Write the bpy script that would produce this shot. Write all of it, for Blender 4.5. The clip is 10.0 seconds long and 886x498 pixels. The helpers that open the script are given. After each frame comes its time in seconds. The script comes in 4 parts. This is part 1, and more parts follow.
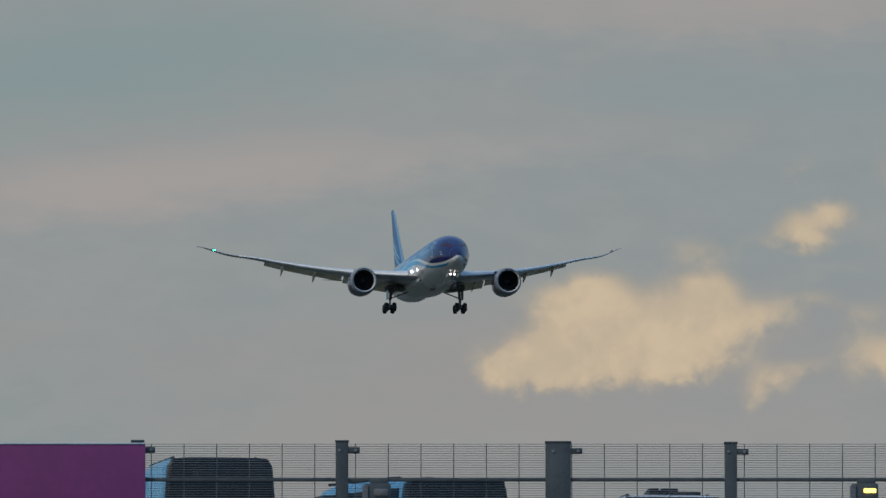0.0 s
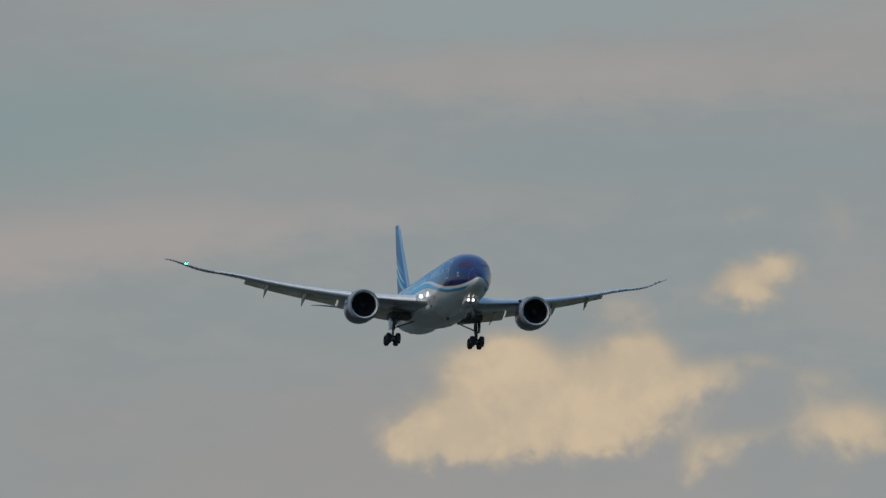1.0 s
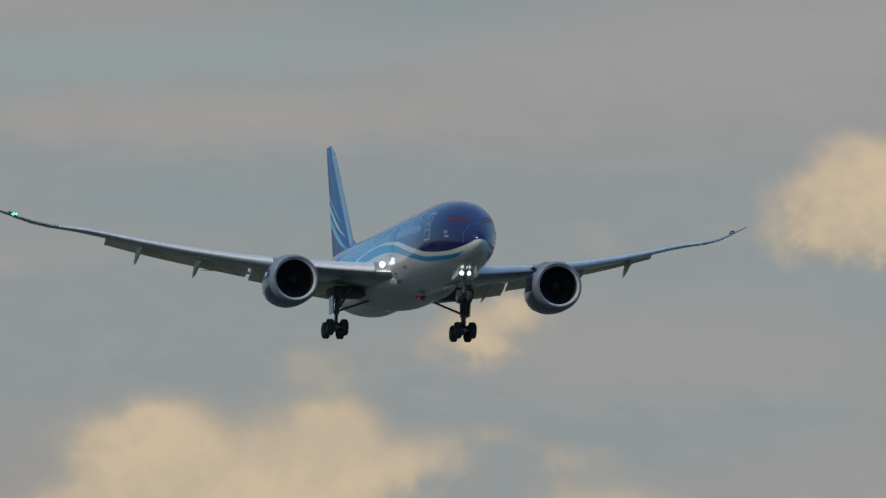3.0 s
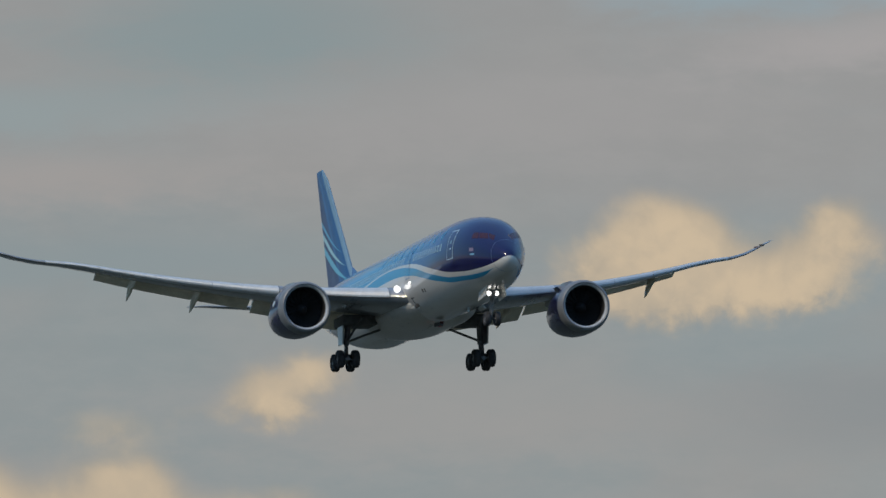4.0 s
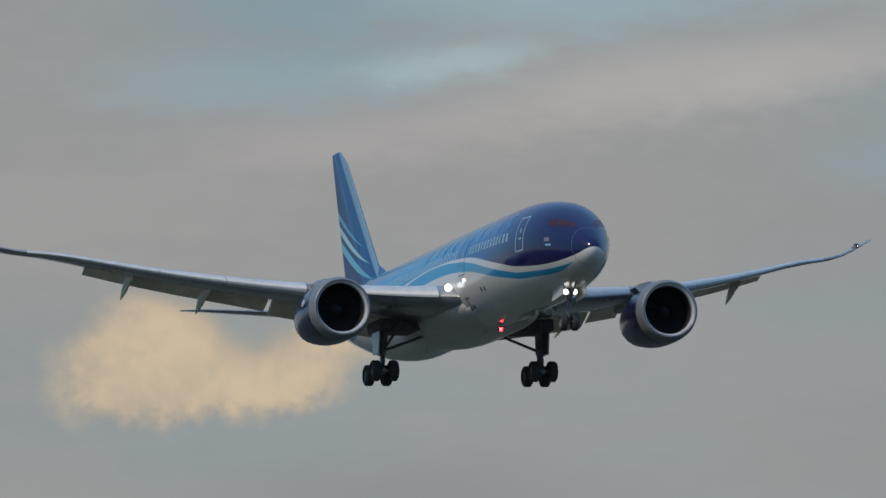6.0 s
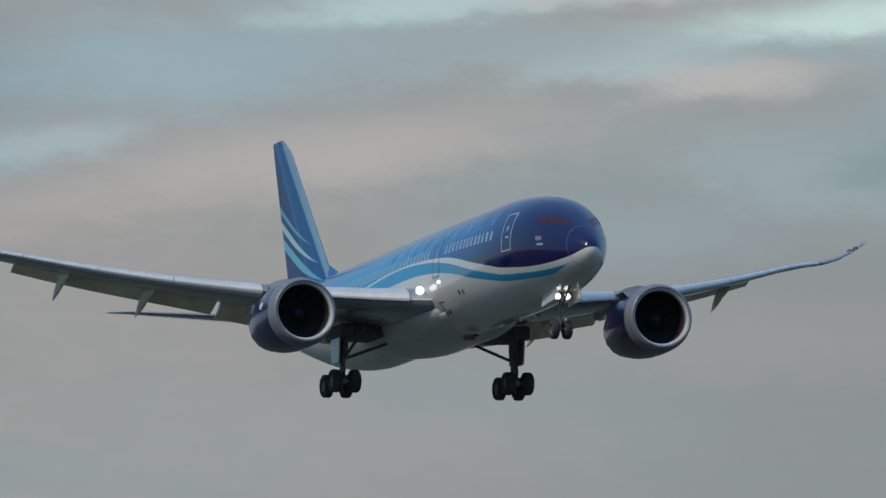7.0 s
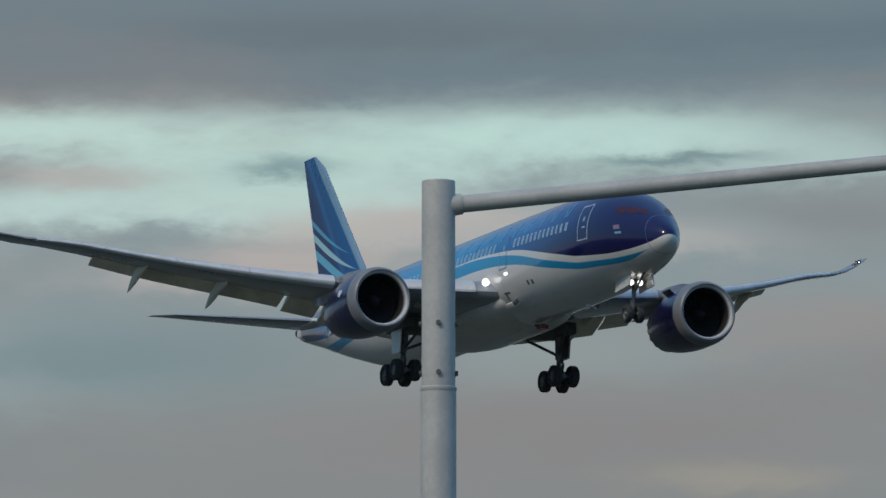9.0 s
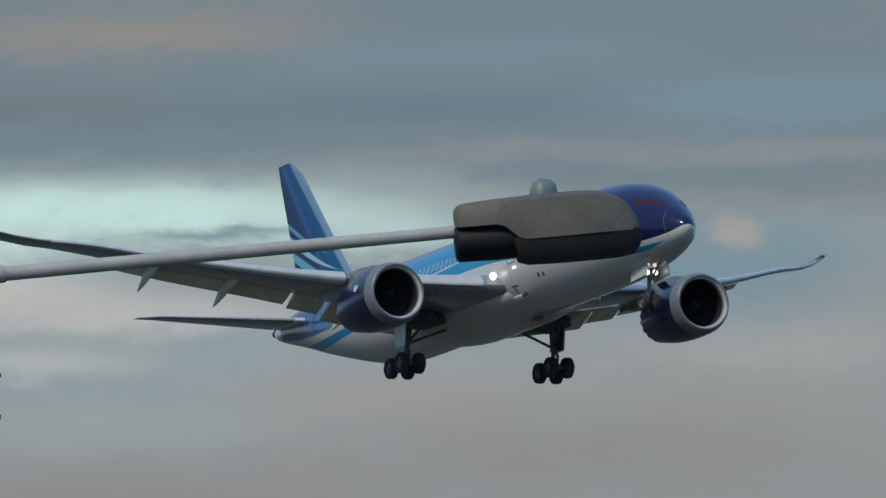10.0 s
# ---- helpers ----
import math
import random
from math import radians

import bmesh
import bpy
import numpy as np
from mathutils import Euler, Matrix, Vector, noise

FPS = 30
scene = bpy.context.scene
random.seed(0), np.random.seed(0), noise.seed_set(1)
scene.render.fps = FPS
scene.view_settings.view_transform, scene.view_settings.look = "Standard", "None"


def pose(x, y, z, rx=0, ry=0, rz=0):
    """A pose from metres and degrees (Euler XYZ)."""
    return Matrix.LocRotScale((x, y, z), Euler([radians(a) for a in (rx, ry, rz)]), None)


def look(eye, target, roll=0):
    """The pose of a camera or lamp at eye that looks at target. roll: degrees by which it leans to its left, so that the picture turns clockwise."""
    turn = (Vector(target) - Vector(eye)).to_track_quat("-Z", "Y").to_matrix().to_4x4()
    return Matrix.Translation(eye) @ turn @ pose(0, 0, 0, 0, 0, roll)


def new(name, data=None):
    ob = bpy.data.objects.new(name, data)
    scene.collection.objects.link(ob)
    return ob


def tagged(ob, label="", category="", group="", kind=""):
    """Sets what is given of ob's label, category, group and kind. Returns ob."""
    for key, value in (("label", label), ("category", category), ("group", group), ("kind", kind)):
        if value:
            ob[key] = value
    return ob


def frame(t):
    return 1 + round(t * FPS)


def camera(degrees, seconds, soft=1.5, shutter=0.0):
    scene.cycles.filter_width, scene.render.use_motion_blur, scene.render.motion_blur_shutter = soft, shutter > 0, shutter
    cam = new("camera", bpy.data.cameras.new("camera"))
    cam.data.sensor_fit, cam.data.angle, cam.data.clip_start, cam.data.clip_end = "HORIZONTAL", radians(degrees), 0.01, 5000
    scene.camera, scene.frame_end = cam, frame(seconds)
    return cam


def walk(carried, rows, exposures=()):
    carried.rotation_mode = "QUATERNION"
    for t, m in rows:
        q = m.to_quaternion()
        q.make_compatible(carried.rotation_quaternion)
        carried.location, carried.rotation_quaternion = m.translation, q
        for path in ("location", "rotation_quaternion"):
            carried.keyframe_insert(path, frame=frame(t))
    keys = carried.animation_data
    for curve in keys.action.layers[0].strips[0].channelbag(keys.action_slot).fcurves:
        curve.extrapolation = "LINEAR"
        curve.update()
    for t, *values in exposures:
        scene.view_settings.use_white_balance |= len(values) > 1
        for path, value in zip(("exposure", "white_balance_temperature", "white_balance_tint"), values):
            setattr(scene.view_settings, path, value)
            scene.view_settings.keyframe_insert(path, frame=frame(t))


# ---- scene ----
# ---- camera ----
cam = camera(4.0819, 10.0)
CAMERA_ROWS = [
    (0.00, pose(0.000, -5.990, 4.252, 94.3000, -0.0000, 0.0000)),
    (0.50, pose(0.000, -1.997, 4.484, 94.4130, -0.0000, -0.3450)),
    (1.00, pose(0.000, 0.000, 4.600, 94.6164, -0.0000, -0.5780)),
    (1.50, pose(0.000, 0.000, 4.600, 94.6840, -0.0000, -0.8266)),
    (2.00, pose(0.000, 0.000, 4.600, 94.6977, -0.0000, -1.3226)),
    (2.50, pose(0.000, 0.000, 4.600, 94.6890, -0.0000, -1.8158)),
    (2.70, pose(0.000, 0.000, 4.600, 94.7286, -0.0000, -2.0772)),
    (3.80, pose(0.000, 0.000, 4.600, 95.0450, -0.0000, -2.9897)),
    (4.00, pose(0.000, 0.000, 4.600, 95.0997, -0.0000, -3.3082)),
    (4.50, pose(0.000, 0.000, 4.600, 95.2035, -0.0000, -3.9558)),
    (5.00, pose(0.000, 0.000, 4.600, 95.3119, -0.0000, -4.3647)),
    (5.20, pose(0.000, 0.000, 4.600, 95.3817, -0.0000, -4.5760)),
    (6.30, pose(0.000, 0.000, 4.600, 95.6409, -0.0000, -6.1891)),
    (6.50, pose(0.000, 0.000, 4.600, 95.7193, -0.0000, -6.5856)),
    (7.00, pose(0.000, 0.000, 4.600, 95.9268, -0.0000, -7.5071)),
    (7.50, pose(0.000, 0.000, 4.600, 96.1410, -0.0000, -8.3282)),
    (8.00, pose(-0.773, -3.793, 4.116, 96.4327, -0.0000, -9.2424)),
    (8.50, pose(-1.612, -7.913, 3.591, 96.6174, -0.0000, -10.3548)),
    (9.00, pose(-2.460, -12.076, 3.060, 96.8075, -0.0000, -11.5346)),
    (9.50, pose(-3.359, -16.491, 2.497, 97.0262, -0.0000, -12.5138)),
    (9.80, pose(-3.955, -19.417, 2.124, 97.1200, -0.0000, -13.1962)),
    (10.00, pose(-4.353, -21.367, 1.875, 97.1500, -0.0000, -13.6403)),
]
walk(cam, CAMERA_ROWS, [(0.0, 0.0), (6.5, 0.03), (7.5, 0.10), (8.0, 0.05), (8.5, -0.05), (9.0, -0.13), (9.5, -0.14), (10.0, 0.0)])

# the airliner's way, and the nearer cloud's
PLANE_ROWS = [
    (0.00, pose(-2.078, 1705.509, 129.895, 0.4889, -2.7177, -80.3910)),
    (0.50, pose(4.411, 1615.265, 125.357, 0.0551, -2.5496, -80.1457)),
    (1.00, pose(14.117, 1438.051, 115.163, -1.5103, -2.7288, -80.0971)),
    (1.50, pose(20.158, 1279.119, 104.741, -2.2931, -2.3925, -79.9726)),
    (2.00, pose(25.777, 1122.829, 94.115, -2.1817, -1.9274, -79.7155)),
    (2.50, pose(29.953, 989.443, 85.117, -1.8263, -1.7474, -79.8542)),
    (2.70, pose(32.110, 962.394, 83.633, -1.3552, -1.4417, -80.1026)),
    (3.80, pose(45.957, 878.118, 79.838, 1.4380, -2.1074, -79.1914)),
    (4.00, pose(48.810, 870.448, 79.672, 1.5163, -2.1977, -79.2597)),
    (4.50, pose(55.400, 838.223, 78.373, 1.2319, -2.4080, -79.3845)),
    (5.00, pose(61.604, 801.333, 76.662, 1.1284, -2.4740, -79.4677)),
    (5.20, pose(64.305, 791.752, 76.441, 1.2346, -2.2898, -79.5679)),
    (6.30, pose(78.240, 710.410, 73.173, 0.9435, -2.0839, -79.4988)),
    (6.50, pose(80.873, 697.047, 72.770, 0.9543, -1.9501, -79.4145)),
    (7.00, pose(87.538, 664.121, 71.898, 0.7768, -1.7023, -79.3292)),
    (7.50, pose(95.376, 638.356, 71.879, 0.8646, -1.8756, -79.4233)),
    (8.00, pose(110.752, 657.966, 77.025, 0.9811, -1.9900, -79.5711)),
    (8.50, pose(127.275, 674.868, 81.988, 0.3423, -2.1399, -79.5016)),
    (9.00, pose(143.071, 684.783, 85.906, 0.1985, -2.4191, -79.3031)),
    (9.50, pose(157.963, 690.204, 89.177, 0.3221, -2.7586, -78.7478)),
    (10.00, pose(172.383, 692.721, 92.265, 1.2393, -3.1109, -77.8706)),
]
CLOUD_A_ROWS = [
    (0.00, pose(74.5, 4459.3, 315.7, 93.8, 0, -0.8)),
    (0.50, pose(74.8, 4346.0, 308.5, 93.8, 0, -0.8)),
    (1.00, pose(82.5, 3988.4, 284.0, 93.8, 0, -0.8)),
    (1.50, pose(83.0, 3663.3, 259.0, 93.8, 0, -0.8)),
    (2.00, pose(80.5, 3324.5, 232.0, 93.8, 0, -0.8)),
    (2.50, pose(76.0, 3032.5, 209.0, 93.8, 0, -0.8)),
    (2.70, pose(75.0, 2995.0, 206.0, 93.8, 0, -0.8)),
    (3.80, pose(75.5, 2980.0, 204.0, 93.8, 0, -0.8)),
    (10.00, pose(75.5, 2980.0, 204.0, 93.8, 0, -0.8)),
]

# ---- light: low warm sun behind thin cloud, overcast sky with pale gaps ----
SUN_AZ, SUN_EL = -128.0, 42.0
sun = new("sun", bpy.data.lights.new("sun", "SUN"))
sun.data.energy, sun.data.angle, sun.data.color = 1.35, radians(7.0), (1.0, 0.85, 0.64)
sun_way = Vector((math.sin(radians(SUN_AZ)) * math.cos(radians(SUN_EL)), math.cos(radians(SUN_AZ)) * math.cos(radians(SUN_EL)), math.sin(radians(SUN_EL))))
sun.matrix_world = look(sun_way * 200, (0, 0, 0))


class Net:
    """Short hand for a node tree."""

    def __init__(self, tree):
        self.tree = tree
        tree.nodes.clear()

    def node(self, kind, **sets):
        n = self.tree.nodes.new(kind)
        for key, value in sets.items():
            if key == "op":
                n.operation = value
            elif key == "mode":
                n.data_type = value
        return n

    def link(self, a, b):
        if isinstance(a, bpy.types.NodeSocket):
            self.tree.links.new(a, b)
        else:
            b.default_value = a

    def math(self, op, a, b=0.0, c=0.0, clamp=False):
        n = self.node("ShaderNodeMath", op=op)
        n.use_clamp = clamp
        for i, v in enumerate((a, b, c)):
            self.link(v, n.inputs[i])
        return n.outputs[0]

    def add(self, a, b): return self.math("ADD", a, b)
    def sub(self, a, b): return self.math("SUBTRACT", a, b)
    def mul(self, a, b): return self.math("MULTIPLY", a, b)
    def top(self, a, b): return self.math("MAXIMUM", a, b)
    def low(self, a, b): return self.math("MINIMUM", a, b)

    def step(self, v, a, b):
        """0 below a, 1 above b, smooth between."""
        n = self.node("ShaderNodeMapRange")
        n.interpolation_type = "SMOOTHSTEP"
        self.link(v, n.inputs["Value"])
        n.inputs["From Min"].default_value, n.inputs["From Max"].default_value = min(a, b), max(a, b)
        if a > b:
            n.inputs["To Min"].default_value, n.inputs["To Max"].default_value = 1.0, 0.0
        return n.outputs["Result"]

    def mix(self, f, a, b):
        n = self.node("ShaderNodeMix", mode="RGBA")
        self.link(f, n.inputs[0])
        for v, k in ((a, 6), (b, 7)):
            self.link((*v, 1.0) if isinstance(v, tuple) else v, n.inputs[k])
        return n.outputs[2]

    def xyz(self, x, y, z):
        n = self.node("ShaderNodeCombineXYZ")
        for i, v in enumerate((x, y, z)):
            self.link(v, n.inputs[i])
        return n.outputs[0]

    def split(self, v):
        n = self.node("ShaderNodeSeparateXYZ")
        self.link(v, n.inputs[0])
        return n.outputs[0], n.outputs[1], n.outputs[2]

    def noise(self, v, scale, detail=4.0, rough=0.55, warp=0.0):
        n = self.node("ShaderNodeTexNoise")
        self.link(v, n.inputs["Vector"])
        for key, value in (("Scale", scale), ("Detail", detail), ("Roughness", rough), ("Distortion", warp)):
            n.inputs[key].default_value = value
        return n.outputs["Fac"]

    def ramp(self, v, stops, lo=0.0, hi=1.0):
        """A smooth curve through (place, value) stops, place from lo to hi."""
        m = self.node("ShaderNodeMapRange")
        self.link(v, m.inputs["Value"])
        m.inputs["From Min"].default_value, m.inputs["From Max"].default_value = lo, hi
        n = self.node("ShaderNodeValToRGB")
        n.color_ramp.interpolation = "EASE" if len(stops) < 3 else "B_SPLINE"
        els = n.color_ramp.elements
        while len(els) < len(stops):
            els.new(0.5)
        for e, (p, c) in zip(els, sorted(stops)):
            e.position = (p - lo) / (hi - lo)
            e.color = (*c, 1.0) if isinstance(c, tuple) else (c, c, c, 1.0)
        self.link(m.outputs[0], n.inputs[0])
        return n.outputs["Color"]

    def curve(self, fac, points, knee, hi):
        """A smooth line, finer up to the knee than beyond it."""
        near = self.ramp(fac, smoothed(points, 0.0, knee * 1.2, 30), 0.0, knee * 1.2)
        far = self.ramp(fac, smoothed(points, knee * 0.6, hi, 30), knee * 0.6, hi)
        return self.mix(self.step(fac, knee * 0.75, knee * 1.05), near, far)


def smoothed(points, lo, hi, count):
    """Even steps along a smooth line through a few points."""
    xs, ys = [p[0] for p in points], [p[1] for p in points]
    slope = [(ys[min(i + 1, len(xs) - 1)] - ys[max(i - 1, 0)]) / (xs[min(i + 1, len(xs) - 1)] - xs[max(i - 1, 0)]) for i in range(len(xs))]
    out = []
    for k in range(count):
        x = lo + (hi - lo) * k / (count - 1)
        i = max(0, min(len(xs) - 2, sum(1 for v in xs if v <= x) - 1))
        d = xs[i + 1] - xs[i]
        t = (x - xs[i]) / d
        out.append((x, ys[i] * (1 + 2 * t) * (1 - t) ** 2 + slope[i] * d * t * (1 - t) ** 2 + ys[i + 1] * t * t * (3 - 2 * t) + slope[i + 1] * d * t * t * (t - 1)))
    return out


world = bpy.data.worlds.new("world")
scene.world = world
world.use_nodes = True
w = Net(world.node_tree)
way = w.node("ShaderNodeTexCoord").outputs["Generated"]
wx, wy, wz = w.split(way)
AZ = w.mul(w.math("ARCTAN2", wx, wy), 57.296)
EL = w.mul(w.math("ARCSINE", wz), 57.296)
flat = w.xyz(w.mul(AZ, 0.32), w.mul(EL, 1.15), 3.7)
broad = w.noise(flat, 0.62, 3.0, 0.5, 0.4)
fine = w.noise(w.xyz(w.mul(AZ, 0.7), w.mul(EL, 1.5), 9.1), 1.9, 5.0, 0.55, 0.5)
mixed = w.add(w.mul(broad, 0.8), w.mul(fine, 0.2))
def tone(r, g, b):
    """A linear colour from display values."""
    return tuple(((v / 255 + 0.055) / 1.055) ** 2.4 for v in (r, g, b))


# cloud cover in the direction of the view: broad base, then drifts and gaps by azimuth and elevation
strand = w.noise(w.xyz(w.mul(AZ, 1.15), w.mul(EL, 3.6), 1.3), 1.0, 6.0, 0.58, 0.25)
tuft = w.noise(w.xyz(w.mul(AZ, 3.6), w.mul(EL, 8.5), 5.2), 1.0, 5.0, 0.60, 0.15)
ragged = w.add(w.mul(w.sub(strand, 0.5), 1.1), w.mul(w.sub(tuft, 0.5), 0.75))
qaz = w.add(AZ, w.mul(w.sub(strand, 0.5), 0.55))
qel = w.add(EL, w.mul(w.sub(tuft, 0.5), 0.14))
cover = w.mix(w.step(mixed, 0.38, 0.62), tone(138, 146, 148), tone(149, 148, 147))
cover = w.mix(w.mul(w.step(AZ, 3.0, 8.0), w.mul(w.step(mixed, 0.66, 0.40), 0.85)), cover, tone(141, 155, 159))
cover = w.mix(w.mul(w.step(tuft, 0.35, 0.70), 0.10), cover, tone(172, 170, 168))
cover = w.mix(w.mul(w.mul(w.step(AZ, 6.0, 9.5), w.step(EL, 6.7, 5.6)), 0.7), cover, tone(133, 135, 136))


def drift(az, el, ra, re, colour, weight, slope=0.0, rag=0.62):
    """One soft, ragged drift of cloud, or a gap in it, about a direction."""
    global cover
    ex = w.mul(w.sub(qaz, az), 1 / ra)
    ey = w.mul(w.sub(w.sub(qel, el), w.mul(w.sub(AZ, az), slope)), 1 / re)
    g = w.math("EXPONENT", w.mul(w.add(w.mul(ex, ex), w.mul(ey, ey)), -1.0))
    f = w.mul(w.step(w.add(g, w.mul(ragged, w.mul(w.step(g, 0.02, 0.4), rag))), 0.03, 1.12), weight)
    cover = w.mix(f, cover, tone(*colour))


# low in the west: cool and rosy bands that climb to the east
drift(-1.6, 5.15, 1.6, 0.34, (130, 147, 149), 0.9, 0.10)
drift(0.9, 5.70, 1.8, 0.18, (143, 155, 157), 0.8, 0.05)
drift(-1.3, 4.62, 1.9, 0.17, (163, 156, 153), 0.9, 0.10)
drift(1.3, 5.42, 1.5, 0.15, (160, 154, 151), 0.85, 0.02)
drift(1.6, 5.03, 1.5, 0.13, (137, 147, 150), 0.85, 0.03)
drift(0.3, 3.75, 2.4, 0.40, (150, 147, 146), 0.9, 0.05)
drift(2.3, 6.10, 1.0, 0.30, (130, 146, 149), 0.8)
drift(3.6, 5.70, 1.6, 0.25, (157, 154, 153), 0.7, 0.05)
drift(4.9, 6.33, 1.1, 0.18, (143, 160, 168), 0.9, 0.03)
drift(5.4, 4.40, 1.2, 0.26, (134, 139, 142), 0.8)
drift(3.4, 4.35, 1.6, 0.30, (155, 152, 150), 0.75)
# the middle: blue-grey with paler breaks and a rosy bank
drift(5.0, 6.70, 0.9, 0.28, (124, 148, 159), 0.85)
drift(6.4, 6.78, 1.3, 0.26, (147, 168, 177), 0.95, 0.05)
drift(8.5, 6.82, 0.8, 0.14, (170, 192, 195), 0.8, 0.05)
drift(5.75, 6.42, 0.45, 0.09, (168, 188, 193), 0.6, 0.12)
drift(5.2, 6.05, 1.0, 0.14, (165, 160, 159), 0.8, 0.10)
drift(6.9, 6.33, 1.3, 0.19, (173, 168, 166), 0.95, 0.13)
drift(8.2, 5.98, 0.9, 0.17, (143, 156, 162), 0.8, 0.05)
drift(9.5, 6.28, 0.9, 0.22, (162, 178, 181), 0.75)
drift(8.9, 5.50, 1.3, 0.22, (152, 149, 148), 0.6)
drift(7.2, 5.05, 1.5, 0.26, (150, 151, 152), 0.6)
# the long pale gap
drift(7.4, 7.06, 0.9, 0.10, (178, 203, 204), 0.9, 0.06)
drift(8.3, 7.20, 1.7, 0.15, (170, 190, 190), 0.8, 0.06)
drift(9.1, 7.34, 1.7, 0.11, (200, 226, 219), 1.0, 0.03)
drift(9.6, 6.98, 1.0, 0.13, (192, 216, 212), 0.95, 0.06)
drift(10.7, 7.16, 1.3, 0.26, (200, 228, 220), 1.0, 0.03)
drift(11.1, 6.98, 0.7, 0.14, (196, 220, 214), 0.9)
drift(12.2, 7.32, 1.3, 0.17, (196, 226, 218), 1.0, 0.0)
drift(13.2, 7.22, 0.7, 0.12, (184, 208, 205), 0.85, 0.0)
# rosy and grey drifts under and across it
drift(7.5, 7.24, 0.6, 0.06, (192, 214, 210), 0.8, 0.03)
drift(8.4, 7.14, 0.9, 0.08, (186, 178, 177), 0.85, 0.03)
drift(8.9, 6.72, 0.5, 0.11, (184, 180, 178), 0.8, 0.06)
drift(7.7, 6.86, 1.1, 0.12, (150, 164, 169), 0.8, 0.03)
drift(9.2, 6.84, 0.7, 0.07, (145, 158, 163), 0.8, 0.02)
drift(10.5, 7.0, 0.9, 0.10, (194, 218, 212), 0.85)
drift(10.7, 6.72, 0.85, 0.12, (190, 181, 177), 0.9, 0.06)
drift(9.8, 7.13, 0.5, 0.07, (182, 174, 171), 0.7)
drift(11.4, 6.92, 0.8, 0.11, (190, 182, 178), 0.9, 0.03)
drift(10.72, 7.17, 0.36, 0.07, (122, 150, 155), 1.0, 0.06, 0.9)
drift(12.6, 7.22, 0.50, 0.035, (118, 142, 147), 0.9, 0.02)
drift(13.4, 6.95, 0.55, 0.14, (136, 140, 142), 0.7)
drift(10.0, 6.30, 1.0, 0.22, (125, 143, 147), 0.9)
drift(12.1, 6.30, 0.9, 0.16, (150, 162, 162), 0.7)
drift(11.6, 6.62, 0.7, 0.09, (176, 180, 178), 0.85)
drift(12.2, 6.85, 0.9, 0.12, (188, 186, 183), 0.8)
drift(12.3, 5.95, 1.4, 0.28, (140, 136, 136), 0.8)
drift(12.9, 5.75, 0.6, 0.09, (158, 154, 144), 0.8)
drift(13.4, 6.45, 1.1, 0.18, (154, 149, 147), 0.8)
drift(14.3, 6.20, 1.4, 0.25, (140, 135, 133), 0.8)
drift(15.2, 6.72, 0.7, 0.14, (160, 160, 158), 0.8)
drift(14.9, 7.10, 0.9, 0.32, (116, 142, 153), 1.0)
drift(14.98, 7.23, 0.13, 0.10, (172, 160, 154), 0.8)
# a slate-grey roof of cloud over all that
roof = w.mul(w.step(w.add(w.sub(EL, w.mul(w.step(AZ, 13.2, 14.6), -0.16)), w.mul(ragged, 0.22)), 7.40, 7.62), w.step(AZ, 6.6, 8.4))
slate = w.mix(w.step(mixed, 0.42, 0.58), tone(112, 128, 137), tone(125, 131, 135))
cover = w.mix(w.mul(roof, 0.96), cover, slate)
drift(12.2, 8.14, 1.0, 0.13, (142, 137, 132), 0.9, 0.02)
drift(13.6, 7.80, 1.6, 0.10, (103, 121, 132), 0.85, 0.03)
drift(11.3, 7.80, 1.3, 0.12, (108, 118, 124), 0.8)
drift(13.8, 8.05, 0.9, 0.10, (116, 138, 150), 0.8, 0.04)
drift(15.2, 7.85, 0.9, 0.16, (118, 142, 154), 0.85)
drift(15.3, 7.60, 0.9, 0.07, (134, 140, 142), 0.8, 0.04)
drift(13.9, 7.60, 1.0, 0.07, (136, 140, 141), 0.7, 0.02)
# the unseen sky all round is given blue, to colour the airliner's reflections
beyond_view = w.sub(1.0, w.mul(w.step(AZ, -15.0, -5.0), w.step(AZ, 32.0, 20.0)))
grey = w.mix(w.mul(beyond_view, w.mul(w.step(EL, 0.5, 5.0), 0.75)), cover, tone(104, 162, 200))
sky = w.node("ShaderNodeTexSky")
sky.sky_type, sky.sun_disc = "NISHITA", False
sky.sun_elevation, sky.sun_rotation = radians(SUN_EL), radians(SUN_AZ)
clear = w.node("ShaderNodeBackground")
w.link(sky.outputs[0], clear.inputs[0])
clear.inputs[1].default_value = 0.08
cloud = w.node("ShaderNodeBackground")
# an overcast sky is brightest overhead
w.link(w.add(1.0, w.mul(w.step(EL, 11.0, 60.0), 0.95)), cloud.inputs[1])
# blue added above the view, for the light and reflections on the airliner
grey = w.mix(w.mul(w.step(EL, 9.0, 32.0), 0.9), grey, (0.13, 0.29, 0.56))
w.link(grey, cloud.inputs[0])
both = w.node("ShaderNodeMixShader")
# cover thinned high overhead, out of view, to tint the airliner blue
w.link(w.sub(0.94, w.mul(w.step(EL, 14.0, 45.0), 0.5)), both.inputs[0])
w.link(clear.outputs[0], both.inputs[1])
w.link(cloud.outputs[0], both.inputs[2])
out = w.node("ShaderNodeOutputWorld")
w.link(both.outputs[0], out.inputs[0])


# ---- materials ----
def material(name, make):
    m = bpy.data.materials.new(name)
    m.use_nodes = True
    n = Net(m.node_tree)
    b = n.node("ShaderNodeBsdfPrincipled")
    o = n.node("ShaderNodeOutputMaterial")
    n.link(b.outputs[0], o.inputs[0])
    make(n, b)
    return m


